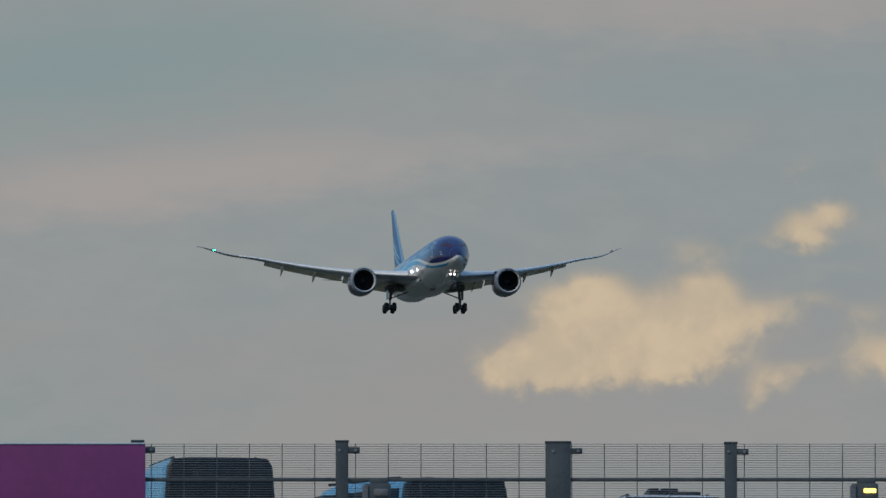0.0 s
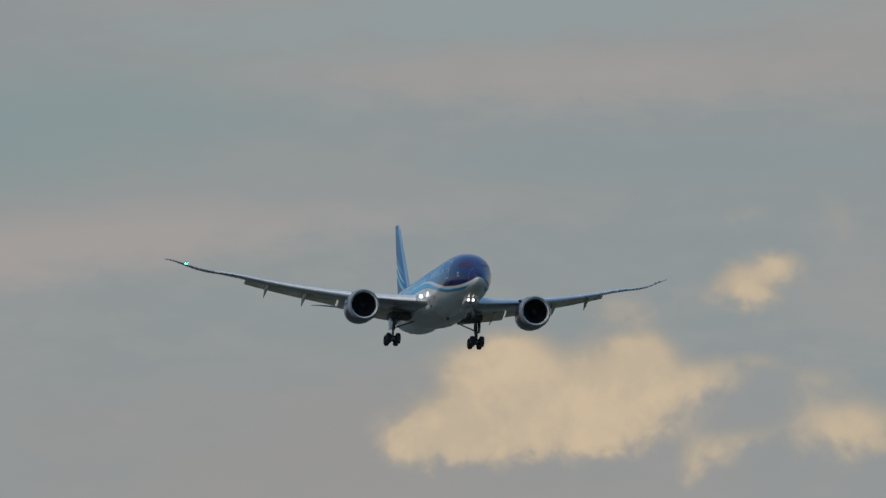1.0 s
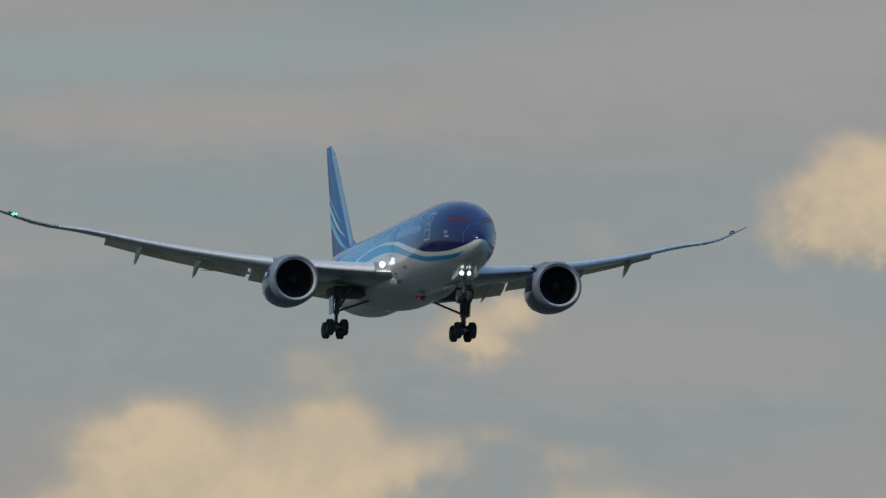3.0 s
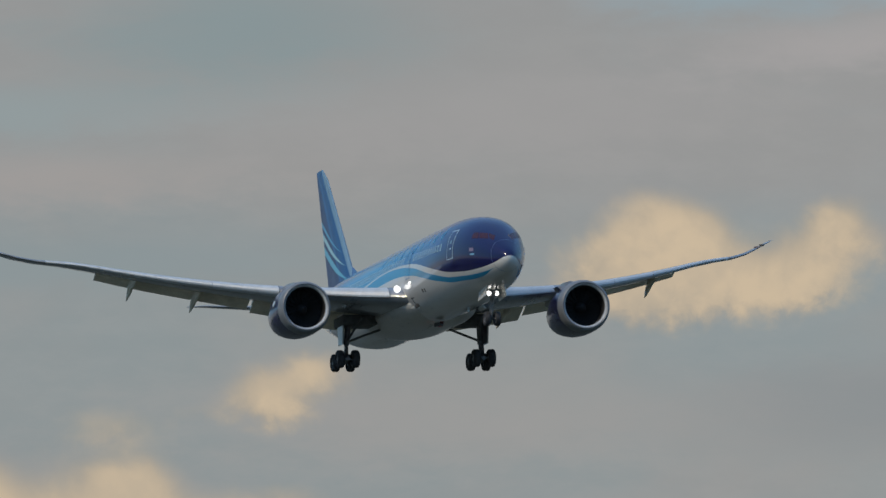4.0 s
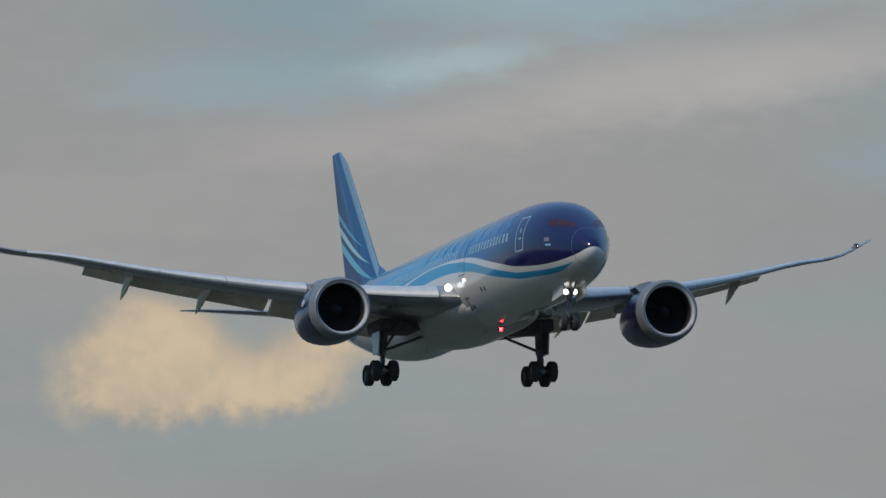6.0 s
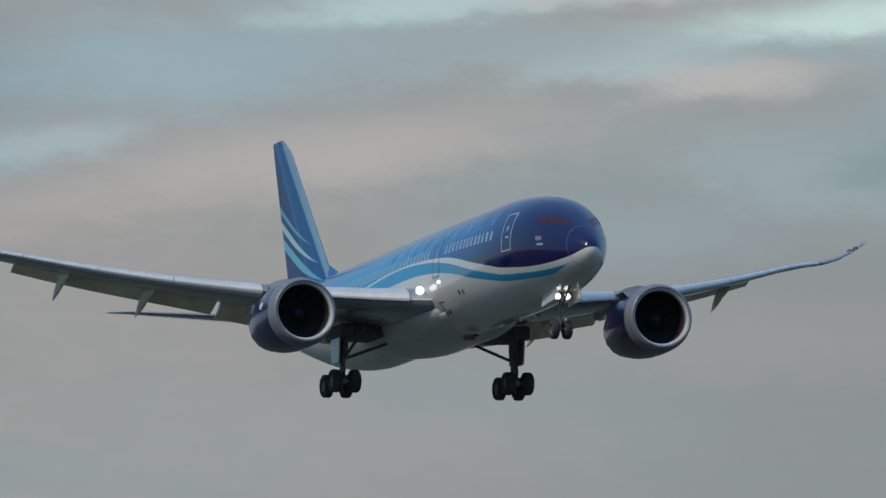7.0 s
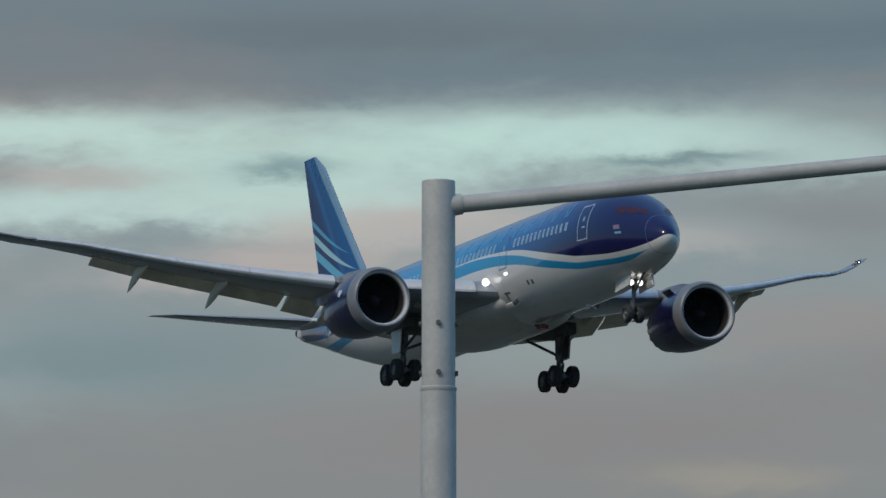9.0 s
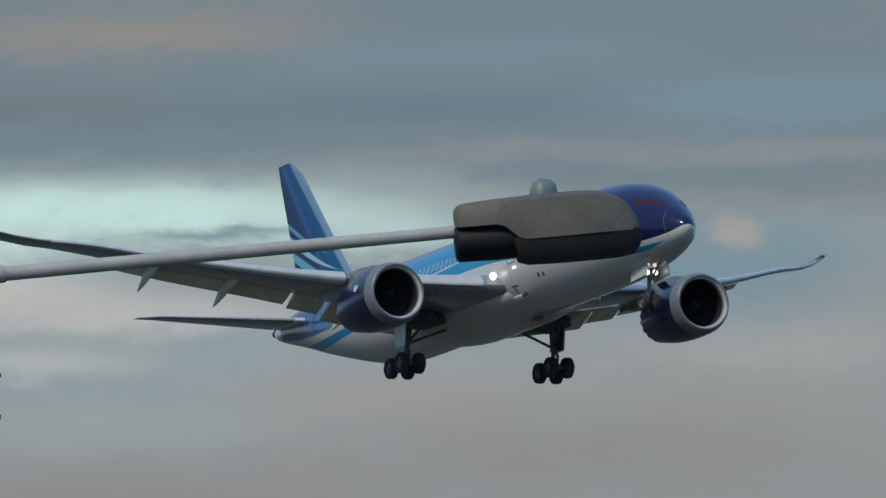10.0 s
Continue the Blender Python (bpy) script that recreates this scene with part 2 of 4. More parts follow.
def surface(name, colour, rough=0.5, metal=0.0, vary=0.25, scale=3.0, coat=0.0, bump=0.0, streak=(1, 1, 1)):
    """A surface with two sizes of stain and wear, and a little relief."""
    def make(n, b):
        x, y, z = n.split(n.node("ShaderNodeTexCoord").outputs["Object"])
        v = n.xyz(n.mul(x, streak[0]), n.mul(y, streak[1]), n.mul(z, streak[2]))
        big, small = n.noise(v, scale, 4.0), n.noise(v, scale * 9, 3.0)
        k = n.add(n.mul(big, 0.65), n.mul(small, 0.35))
        dark = tuple(c * (1 - vary) for c in colour)
        light = tuple(min(1.0, c * (1 + vary)) for c in colour)
        n.link(n.mix(n.step(k, 0.35, 0.65), dark, light), b.inputs["Base Color"])
        n.link(n.add(n.mul(n.sub(k, 0.5), 0.25), rough), b.inputs["Roughness"])
        b.inputs["Metallic"].default_value = metal
        b.inputs["Coat Weight"].default_value = coat
        if bump:
            r = n.node("ShaderNodeBump")
            r.inputs["Strength"].default_value, r.inputs["Distance"].default_value = bump, 0.02
            n.link(k, r.inputs["Height"])
            n.link(r.outputs[0], b.inputs["Normal"])
    return material(name, make)


def glowing(name, colour, strength):
    def make(n, b):
        b.inputs["Base Color"].default_value = (*colour, 1)
        b.inputs["Emission Color"].default_value = (*colour, 1)
        b.inputs["Emission Strength"].default_value = strength
    return material(name, make)


NAVY = (0.008, 0.008, 0.075)
TURQUOISE, WHITE = (0.006, 0.29, 0.54), (0.76, 0.74, 0.70)


def livery(n, b):
    """Fuselage paint: navy nose fading to light blue, a white and a turquoise wave, white belly."""
    x, y, z = n.split(n.node("ShaderNodeTexCoord").outputs["Object"])
    aft = n.sub(25.0, x)
    wave = n.sub(n.mul(n.curve(aft, WAVE, 10.0, 57.0), 4.0), 2.0)
    over = n.sub(z, wave)
    broad = n.noise(n.xyz(n.mul(aft, 0.12), y, z), 0.8, 3.0)
    # navy kept further aft low down: the ground's dark reflection put into the paint
    blue = n.ramp(n.sub(n.add(aft, n.mul(n.sub(broad, 0.5), 3.0)), n.mul(n.step(over, 1.7, 0.2), 4.0)), [(0.0, NAVY), (6.5, NAVY), (9.5, (0.002, 0.040, 0.22)), (13.5, (0.002, 0.12, 0.39)), (22.0, (0.006, 0.30, 0.53)), (36.0, (0.03, 0.28, 0.55)), (44.0, (0.016, 0.085, 0.34)), (49.0, (0.012, 0.024, 0.15))], 0.0, 57.0)
    thick = n.curve(aft, [(0.0, 0.0), (1.3, 0.0), (2.9, 0.06), (6.0, 0.08), (9.4, 0.10), (14.0, 0.125), (19.0, 0.15), (25.0, 0.18), (40.0, 0.12), (57.0, 0.10)], 10.0, 57.0)   # quarter metres
    gapw = n.curve(aft, [(0.0, 0.09), (1.5, 0.075), (5.0, 0.073), (9.0, 0.10), (12.0, 0.105), (15.0, 0.085), (19.0, 0.045), (24.0, 0.02), (30.0, 0.03), (44.0, 0.10), (57.0, 0.11)], 10.0, 57.0)
    c = n.mix(n.step(over, -0.012, 0.012), WHITE, blue)
    lower = n.add(over, n.mul(gapw, 4.0))
    stripe = n.mul(n.step(lower, 0.012, -0.012), n.step(n.add(lower, n.mul(thick, 4.0)), -0.012, 0.012))
    c = n.mix(stripe, c, TURQUOISE)
    c = n.mix(n.step(aft, 53.7, 53.8), c, (0.55, 0.56, 0.57))
    grime = n.noise(n.xyz(n.mul(aft, 0.35), n.mul(y, 1.5), n.mul(z, 2.0)), 1.3, 6.0, 0.6)
    dirt = n.mul(n.step(grime, 0.48, 0.75), n.step(z, -1.2, -2.6))
    c = n.mix(n.mul(dirt, 0.35), c, (0.33, 0.31, 0.27))
    # skin joints: rings and stringer lines
    ring = n.step(n.math("ABSOLUTE", n.sub(n.math("FRACT", n.mul(aft, 0.139)), 0.5)), 0.0, 0.004)
    c = n.mix(n.mul(n.sub(1.0, ring), 0.3), c, (0.05, 0.05, 0.06))
    n.link(c, b.inputs["Base Color"])
    n.link(n.add(0.24, n.mul(grime, 0.16)), b.inputs["Roughness"])
    b.inputs["Coat Weight"].default_value = 1.0
    b.inputs["Coat IOR"].default_value = 1.5
    b.inputs["Specular IOR Level"].default_value = 0.10
    b.inputs["Coat Roughness"].default_value = 0.08


WAVE = [(a, (v + 2.0) / 4.0) for a, v in ((0.0, -0.78), (0.3, -0.95), (0.8, -1.14), (1.6, -1.28), (2.7, -1.36), (4.0, -1.36), (5.3, -1.28), (7.8, -1.0), (9.0, -0.75), (12.0, -0.15), (15.0, 0.46), (18.4, 0.80), (22.0, 0.98), (26.0, 0.95), (31.0, 0.62), (37.0, 0.12), (43.0, -0.02), (48.3, 0.22), (52.0, 0.65), (56.5, 1.4))]


def fin_paint(n, b):
    """Blue fin with pale swooshes that sweep up from its root."""
    x, y, z = n.split(n.node("ShaderNodeTexCoord").outputs["Object"])
    aft = n.sub(25.0, x)
    u = n.sub(aft, n.add(44.0, n.mul(n.sub(z, 2.7), 0.93)))          # metres behind the leading edge
    h = n.sub(z, 2.6)
    c = n.mix(n.step(n.add(u, n.mul(h, 0.12)), 1.2, 4.6), (0.011, 0.105, 0.30), (0.014, 0.016, 0.10))
    streak = n.math("ABSOLUTE", n.sub(u, n.sub(3.2, n.mul(h, 0.16))))
    c = n.mix(n.mul(n.step(streak, 0.55, 0.05), 0.7), c, (0.016, 0.14, 0.38))
    for k, (lift, wide, tone) in enumerate(((0.35, 0.50, (0.15, 0.50, 0.66)), (1.45, 0.42, (0.42, 0.68, 0.72)), (2.5, 0.34, (0.10, 0.38, 0.58)))):
        line = n.add(lift, n.mul(n.math("POWER", n.top(u, 0.0), 1.65), 0.16 + 0.035 * k))
        d = n.math("ABSOLUTE", n.sub(h, line))
        wd = n.mul(n.step(u, 0.6, 5.0), wide)
        c = n.mix(n.mul(n.step(n.sub(d, wd), 0.05, -0.05), n.step(u, 0.5, 1.6)), c, tone)
    n.link(n.mix(n.step(u, 0.75, 0.50), c, (0.21, 0.35, 0.47)), b.inputs["Base Color"])
    grime = n.noise(n.xyz(aft, y, z), 0.9, 5.0)
    n.link(n.add(0.26, n.mul(grime, 0.15)), b.inputs["Roughness"])
    b.inputs["Specular IOR Level"].default_value = 0.25
    b.inputs["Coat Weight"].default_value = 0.15


FUSELAGE = material("fuselage_paint", livery)
FIN = material("fin_paint", fin_paint)
WING = surface("grey_wing_paint", (0.25, 0.265, 0.285), 0.30, 0.0, 0.12, 0.7, 0.9, streak=(0.3, 1, 1))
# paler paint than the wing, raised and warmed further to hold low golden sunlight
FLAP = surface("flap_paint", (0.80, 0.74, 0.60), 0.45, 0.0, 0.14, 0.9)
SLAT = surface("bare_leading_edge", (0.58, 0.62, 0.65), 0.40, 0.0, 0.08, 1.2)
COWL = surface("navy_cowl_paint", (0.009, 0.008, 0.055), 0.30, 0.0, 0.18, 0.8, 0.45)
LIP = surface("bare_inlet_lip", (0.235, 0.25, 0.265), 0.46, 0.1, 0.08, 1.5)
# liner and blades near black: the inlet's shade is put into their colour
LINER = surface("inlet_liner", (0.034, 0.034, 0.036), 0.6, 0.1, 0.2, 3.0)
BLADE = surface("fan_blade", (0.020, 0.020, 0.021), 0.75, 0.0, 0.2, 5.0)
HOT = surface("exhaust_metal", (0.22, 0.20, 0.18), 0.45, 0.8, 0.25, 2.0)
STEEL = surface("gear_steel", (0.18, 0.18, 0.18), 0.45, 0.4, 0.3, 4.0)
TYRE = surface("tyre_rubber", (0.048, 0.048, 0.050), 0.9, 0.0, 0.3, 6.0, bump=0.3)
HUB = surface("wheel_hub", (0.17, 0.17, 0.17), 0.5, 0.5, 0.25, 6.0)
BAY = surface("gear_bay", (0.10, 0.10, 0.095), 0.7, 0.0, 0.3, 3.0)
PALE = surface("pale_marking", (0.62, 0.72, 0.78), 0.35, 0.0, 0.06, 3.0)
SKYMARK = surface("light_blue_marking", (0.20, 0.42, 0.62), 0.35, 0.0, 0.06, 3.0)
TITLE = surface("faint_blue_lettering", (0.09, 0.36, 0.62), 0.35, 0.0, 0.06, 3.0)
RED = surface("red_marking", (0.42, 0.03, 0.03), 0.35, 0.0, 0.06, 3.0)
# the red in this colour stands for a blurred reflection on the glass
GLASS = surface("dark_cockpit_glass", (0.060, 0.012, 0.020), 0.22, 0.0, 0.1, 2.0, 0.0)
# panes are pale because the sky's reflection is put into their colour
PANE = surface("cabin_window_pane", (0.30, 0.42, 0.50), 0.12, 0.0, 0.1, 8.0, 0.8)
LAMP = glowing("landing_light", (1.0, 0.98, 0.94), 2.2)
NAVGREEN = glowing("green_navigation_light", (0.05, 1.0, 0.55), 6.0)
NAVRED = glowing("red_navigation_light", (0.20, 0.15, 0.15), 0.10)
BEACON = glowing("red_beacon_light", (1.0, 0.05, 0.06), 11.0)
STROBE = glowing("white_strobe_light", (0.80, 0.78, 1.0), 8.0)
SMOKED = surface("smoked_lens", (0.12, 0.02, 0.02), 0.2, 0.0, 0.1, 8.0)

GALV = surface("galvanised_steel", (0.53, 0.52, 0.475), 0.6, 0.1, 0.10, 5.0, bump=0.15)
LANTERN = surface("weathered_grey_housing", (0.150, 0.138, 0.115), 0.6, 0.0, 0.18, 5.0, bump=0.15)
LANTERNDARK = surface("black_lamp_tray", (0.012, 0.012, 0.012), 0.6, 0.0, 0.2, 6.0)
FROST = surface("grey_photocell_dome", (0.20, 0.25, 0.23), 0.4, 0.0, 0.15, 12.0)
FENCEPOST = surface("dark_green_grey_post", (0.075, 0.085, 0.088), 0.5, 0.2, 0.2, 3.0, bump=0.15)
WIRE = surface("fence_wire", (0.21, 0.215, 0.215), 0.5, 0.2, 0.2, 3.0)
PURPLE = surface("purple_hoarding", (0.225, 0.040, 0.165), 0.5, 0.0, 0.10, 0.8)
VANBLUE = surface("sky_blue_van_paint", (0.10, 0.31, 0.50), 0.28, 0.0, 0.10, 1.0, 0.6)
VANGLASS = surface("tinted_van_glass", (0.008, 0.011, 0.012), 0.34, 0.0, 0.15, 2.0, 0.0)
VANBLACK = surface("black_plastic_trim", (0.02, 0.02, 0.02), 0.55, 0.0, 0.2, 4.0)
CARWHITE = surface("white_car_paint", (0.62, 0.66, 0.70), 0.28, 0.0, 0.06, 1.0, 0.6)
AMBER = glowing("amber_lamp", (1.0, 0.72, 0.12), 3.5)
GRASS = surface("rough_grass", (0.047, 0.050, 0.034), 0.9, 0.0, 0.4, 0.12, bump=0.4)
TARMAC = surface("grey_tarmac", (0.055, 0.055, 0.055), 0.85, 0.0, 0.25, 0.5, bump=0.3)
WHITEBELLY = surface("stained_white_paint", (0.66, 0.645, 0.60), 0.30, 0.0, 0.10, 0.6, 0.3, streak=(0.3, 1, 1))
WINDOWFRAME = surface("pale_window_frame", (0.42, 0.56, 0.66), 0.35, 0.0, 0.08, 6.0)
LAMPSMALL = glowing("small_white_light", (1.0, 0.98, 0.94), 2.0)
SEAM = surface("radome_joint", (0.13, 0.19, 0.34), 0.85, 0.0, 0.06, 3.0)
DOORPALE = surface("pale_door_line", (0.42, 0.52, 0.62), 0.4, 0.0, 0.06, 3.0)
DOORLINE = surface("dull_blue_door_line", (0.09, 0.22, 0.42), 0.35, 0.0, 0.06, 3.0)
FLAGTONE = surface("faded_flag_red", (0.26, 0.19, 0.27), 0.35, 0.0, 0.06, 3.0)
FENCEBOLT = surface("dull_zinc_bolt", (0.22, 0.23, 0.23), 0.5, 0.3, 0.1, 9.0)


# ---- building helpers ----
def mesh_of(name, bm, mat, smooth=True):
    me = bpy.data.meshes.new(name)
    bmesh.ops.recalc_face_normals(bm, faces=bm.faces)
    bm.to_mesh(me)
    bm.free()
    me.materials.append(mat)
    if smooth:
        me.shade_smooth()
        me.set_sharp_from_angle(angle=radians(38))
    return me


def part(name, bm, mat, parent=None, label="", smooth=True):
    ob = new(name, mesh_of(name, bm, mat, smooth) if isinstance(bm, bmesh.types.BMesh) else bm)
    ob.parent = parent
    if label:
        ob["label"] = label
    return ob


def empty(name, m=None):
    ob = new(name)
    if m is not None:
        ob.matrix_world = m
    return ob


def loft(rings, closed=True, caps=True, bm=None):
    """A skin over rings of equally many points."""
    bm = bm or bmesh.new()
    vs = [[bm.verts.new(p) for p in r] for r in rings]
    n = len(rings[0])
    for a, b in zip(vs, vs[1:]):
        for i in range(n if closed else n - 1):
            j = (i + 1) % n
            bm.faces.new((a[i], a[j], b[j], b[i]))
    if caps:
        bm.faces.new(vs[0][::-1])
        bm.faces.new(vs[-1])
    return bm


def circle(c, r, axis, n=20, squash=1.0):
    """Points of a circle round c, square to axis."""
    q = Vector(axis).to_track_quat("Z", "Y")
    return [Vector(c) + q @ Vector((r * math.cos(2 * math.pi * i / n), r * squash * math.sin(2 * math.pi * i / n), 0)) for i in range(n)]


def tube(a, b, r0, r1=None, n=14, bm=None):
    a, b = Vector(a), Vector(b)
    r1 = r0 if r1 is None else r1
    return loft([circle(a, r0, b - a, n), circle(b, r1, b - a, n)], bm=bm)


def box(c, size, bevel=0.0, bm=None, m=None):
    own = bmesh.new()
    bmesh.ops.create_cube(own, size=1.0)
    for v in own.verts:
        v.co = Vector((v.co.x * size[0], v.co.y * size[1], v.co.z * size[2]))
    if bevel:
        bmesh.ops.bevel(own, geom=own.edges[:], offset=bevel, segments=2, affect="EDGES", profile=0.6)
    for v in own.verts:
        v.co = (m @ v.co if m else v.co) + Vector(c)
    if bm is None:
        return own
    me = bpy.data.meshes.new("tmp")
    own.to_mesh(me)
    own.free()
    bm.from_mesh(me)
    bpy.data.meshes.remove(me)
    return bm


def spin(profile, c, axis, n=40, phase=0.0):
    """A surface of revolution: (distance along axis, radius) pairs."""
    q = Vector(axis).to_track_quat("Z", "Y")
    bm = bmesh.new()
    rings = []
    for d, r in profile:
        rings.append([Vector(c) + q @ Vector((r * math.cos(2 * math.pi * i / n + phase), r * math.sin(2 * math.pi * i / n + phase), d)) for i in range(n)])
    return loft(rings, caps=False, bm=bm)


def through_points(stops, x):
    """A smooth monotone-ish curve through (x, value) stops."""
    if x <= stops[0][0]:
        return stops[0][1]
    for k in range(len(stops) - 1):
        (x0, y0), (x1, y1) = stops[k], stops[k + 1]
        if x <= x1:
            d = (y1 - y0) / (x1 - x0)
            p = (y0 - stops[k - 1][1]) / (x0 - stops[k - 1][0]) if k else d
            q = (stops[k + 2][1] - y1) / (stops[k + 2][0] - x1) if k + 2 < len(stops) else d
            m0 = 0.0 if p * d <= 0 else 2 * p * d / (p + d)
            m1 = 0.0 if q * d <= 0 else 2 * q * d / (q + d)
            t, h = (x - x0) / (x1 - x0), x1 - x0
            return (2 * t**3 - 3 * t**2 + 1) * y0 + (t**3 - 2 * t**2 + t) * h * m0 + (3 * t**2 - 2 * t**3) * y1 + (t**3 - t**2) * h * m1
    return stops[-1][1]


# ---- ground: level by the camera, rising in a bank to a raised car park ----
DECK = 14.2


def ground_height(x, y):
    s = min(1.0, max(0.0, (y - 120.0) / 70.0))
    return DECK * s * s * (3 - 2 * s) - 0.02


def build_ground():
    bm = bmesh.new()
    xs = [-4600, -1500, -600, -250, -120, -60, -30, 0, 30, 60, 120, 250, 600, 1500, 4600]
    ys = [-4600, -1500, -500, -150, -60, 0, 40, 80, 110, *range(120, 192, 6), 195, 215, 240, 300, 500, 1200, 2500, 4700]
    rows = [[bm.verts.new((x, y, ground_height(x, y))) for x in xs] for y in ys]
    for a, b in zip(rows, rows[1:]):
        for i in range(len(xs) - 1):
            bm.faces.new((a[i], a[i + 1], b[i + 1], b[i]))
    g = part("ground", bm, GRASS)
    tagged(g, "rough green grass ground rising in a bank", "ground", kind="structure")
    bm = box((0, 212, DECK + 0.02), (120, 38, 0.06), 0.0)
    p = part("pavement", bm, TARMAC, smooth=False)
    tagged(p, "worn grey tarmac of a raised car park", "pavement", kind="structure")


# ---- sunlit cumulus, far behind everything ----
def cumulus_paint(name, blobs, scale, seed, tones):
    """Soft, ragged heaps of cloud from overlapping rounds in a far sheet."""
    m = bpy.data.materials.new(name)
    m.use_nodes = True
    n = Net(m.node_tree)
    x, y, z = n.split(n.node("ShaderNodeTexCoord").outputs["Object"])
    px, py = n.mul(x, 1 / scale), n.mul(y, 1 / scale)
    v = n.xyz(px, py, seed)
    big = n.noise(v, 0.0075, 4.0, 0.52, 0.3)
    small = n.noise(v, 0.022, 4.0, 0.55, 0.25)
    tiny = n.noise(v, 0.09, 4.0, 0.6, 0.0)
    qx = n.add(px, n.mul(n.sub(big, 0.5), 90.0))
    qy = n.add(py, n.mul(n.sub(small, 0.5), 45.0))
    dens, glow = None, None
    for bx, by, rx, ry, weight in blobs:
        ex = n.mul(n.sub(qx, bx), 1 / rx)
        ey = n.mul(n.sub(qy, by), 1 / ry)
        d = n.mul(n.math("EXPONENT", n.mul(n.add(n.mul(ex, ex), n.mul(ey, ey)), -1.0)), weight)
        dens = d if dens is None else n.add(dens, d)
    ragged = n.add(n.add(n.mul(n.sub(big, 0.5), 0.75), n.mul(n.sub(small, 0.5), 0.45)), n.mul(n.sub(tiny, 0.5), 0.08))
    body = n.add(dens, ragged)
    alpha = n.mul(n.step(body, 0.16, 1.08), 0.90)
    lit = n.add(n.mul(n.step(body, 0.4, 1.5), 0.6), n.mul(n.step(n.add(n.mul(small, 0.6), big), 0.60, 1.0), 0.4))
    c = n.mix(lit, tones[0], tones[1])
    e = n.node("ShaderNodeEmission")
    n.link(c, e.inputs[0])
    t = n.node("ShaderNodeBsdfTransparent")
    k = n.node("ShaderNodeMixShader")
    n.link(alpha, k.inputs[0])
    n.link(t.outputs[0], k.inputs[1])
    n.link(e.outputs[0], k.inputs[2])
    o = n.node("ShaderNodeOutputMaterial")
    n.link(k.outputs[0], o.inputs[0])
    return m


def build_cloud(m, blobs, scale, seed, wide, high, label, tones):
    bm = bmesh.new()
    nx, ny = 24, 12
    grid = [[bm.verts.new(((i / nx - 0.5) * wide, (j / ny - 0.5) * high, -0.00004 * ((i / nx - 0.5) * wide) ** 2)) for i in range(nx + 1)] for j in range(ny + 1)]
    for a, b in zip(grid, grid[1:]):
        for i in range(nx):
            bm.faces.new((a[i], a[i + 1], b[i + 1], b[i]))
    ob = part("backdrop", bm, cumulus_paint("cumulus", blobs, scale, seed, tones))
    ob.matrix_world = m
    ob.visible_shadow = False
    tagged(ob, label, "cloud", kind="structure")
    return ob


GOLD = ((0.40, 0.350, 0.280), (0.625, 0.495, 0.340))
# heaps as (across, up, half width, half height, weight), in 0.2 m and 0.136 m steps
HEAPS_A = [(-240, -75, 60, 40, 0.85), (-180, -40, 75, 62, 1.0), (-100, 5, 78, 65, 1.05), (-88, 55, 38, 24, 0.55), (0, -22, 90, 72, 1.05), (80, 8, 70, 58, 1.0), (92, 52, 38, 22, 0.55), (50, -72, 110, 34, 0.65), (150, -20, 68, 46, 0.82), (222, 6, 58, 30, 0.62), (288, 36, 48, 19, 0.5), (225, -108, 60, 30, 0.66), (193, -138, 34, 26, 0.55), (280, -86, 42, 18, 0.36), (285, 158, 62, 34, 0.95), (335, 185, 32, 24, 0.7), (75, 118, 62, 30, 0.42), (180, 132, 30, 16, 0.3), (279, 266, 50, 30, 0.38), (413, 255, 52, 44, 0.42), (470, -80, 85, 48, 1.0), (390, 10, 75, 26, 0.38), (-235, -112, 75, 32, 0.65), (-120, -98, 110, 38, 0.75), (10, -92, 100, 34, 0.6), (120, 52, 52, 34, 0.55), (-150, 28, 60, 34, 0.5), (365, -45, 85, 55, 0.34), (250, 140, 52, 32, 0.6), (100, 110, 60, 26, 0.2)]
HEAPS_B = [(-235, -25, 85, 62, 0.95), (-150, 40, 90, 68, 1.15), (-75, 60, 55, 45, 0.8), (-60, -15, 120, 70, 1.0), (-150, -80, 130, 42, 0.7), (40, -35, 100, 50, 0.8), (140, 25, 85, 55, 1.0), (180, 68, 50, 38, 0.85), (120, -45, 110, 42, 0.7), (265, 30, 75, 45, 0.42), (-160, 110, 60, 26, 0.3), (200, 112, 60, 24, 0.25)]
cloud_a = build_cloud(pose(74.5, 4459.3, 315.7, 93.8, 0, -0.8), HEAPS_A, 0.203, 2.3, 300, 150, "golden sunlit cumulus cloud before grey overcast", GOLD)
cloud_b = build_cloud(pose(242.2, 2966.0, 266.6, 95.2, 0, -4.8), HEAPS_B, 0.136, 7.9, 150, 80, "two golden sunlit cumulus heads in grey overcast", GOLD)


# ---- the airliner: nose at 25 m before its origin, y to its left ----
TOP = [(0, -0.95), (0.12, -0.62), (0.35, -0.35), (0.8, 0.02), (1.5, 0.52), (2.5, 1.17), (3.5, 1.74), (4.5, 2.17), (6, 2.58), (8, 2.85), (10, 2.96), (13, 2.99), (20, 3.05), (40, 3.05), (44, 2.98), (48, 2.82), (51, 2.62), (53.5, 2.36), (55.3, 2.10), (56.3, 1.92)]
LOW = [(0, -0.95), (0.12, -1.24), (0.35, -1.47), (0.8, -1.74), (1.5, -2.0), (2.5, -2.22), (3.5, -2.38), (4.5, -2.51), (6, -2.66), (8, -2.82), (10, -2.93), (13, -2.97), (36, -2.97), (40, -2.62), (44, -1.80), (48, -0.80), (51, 0.02), (53.5, 0.66), (55.3, 1.15), (56.3, 1.62)]
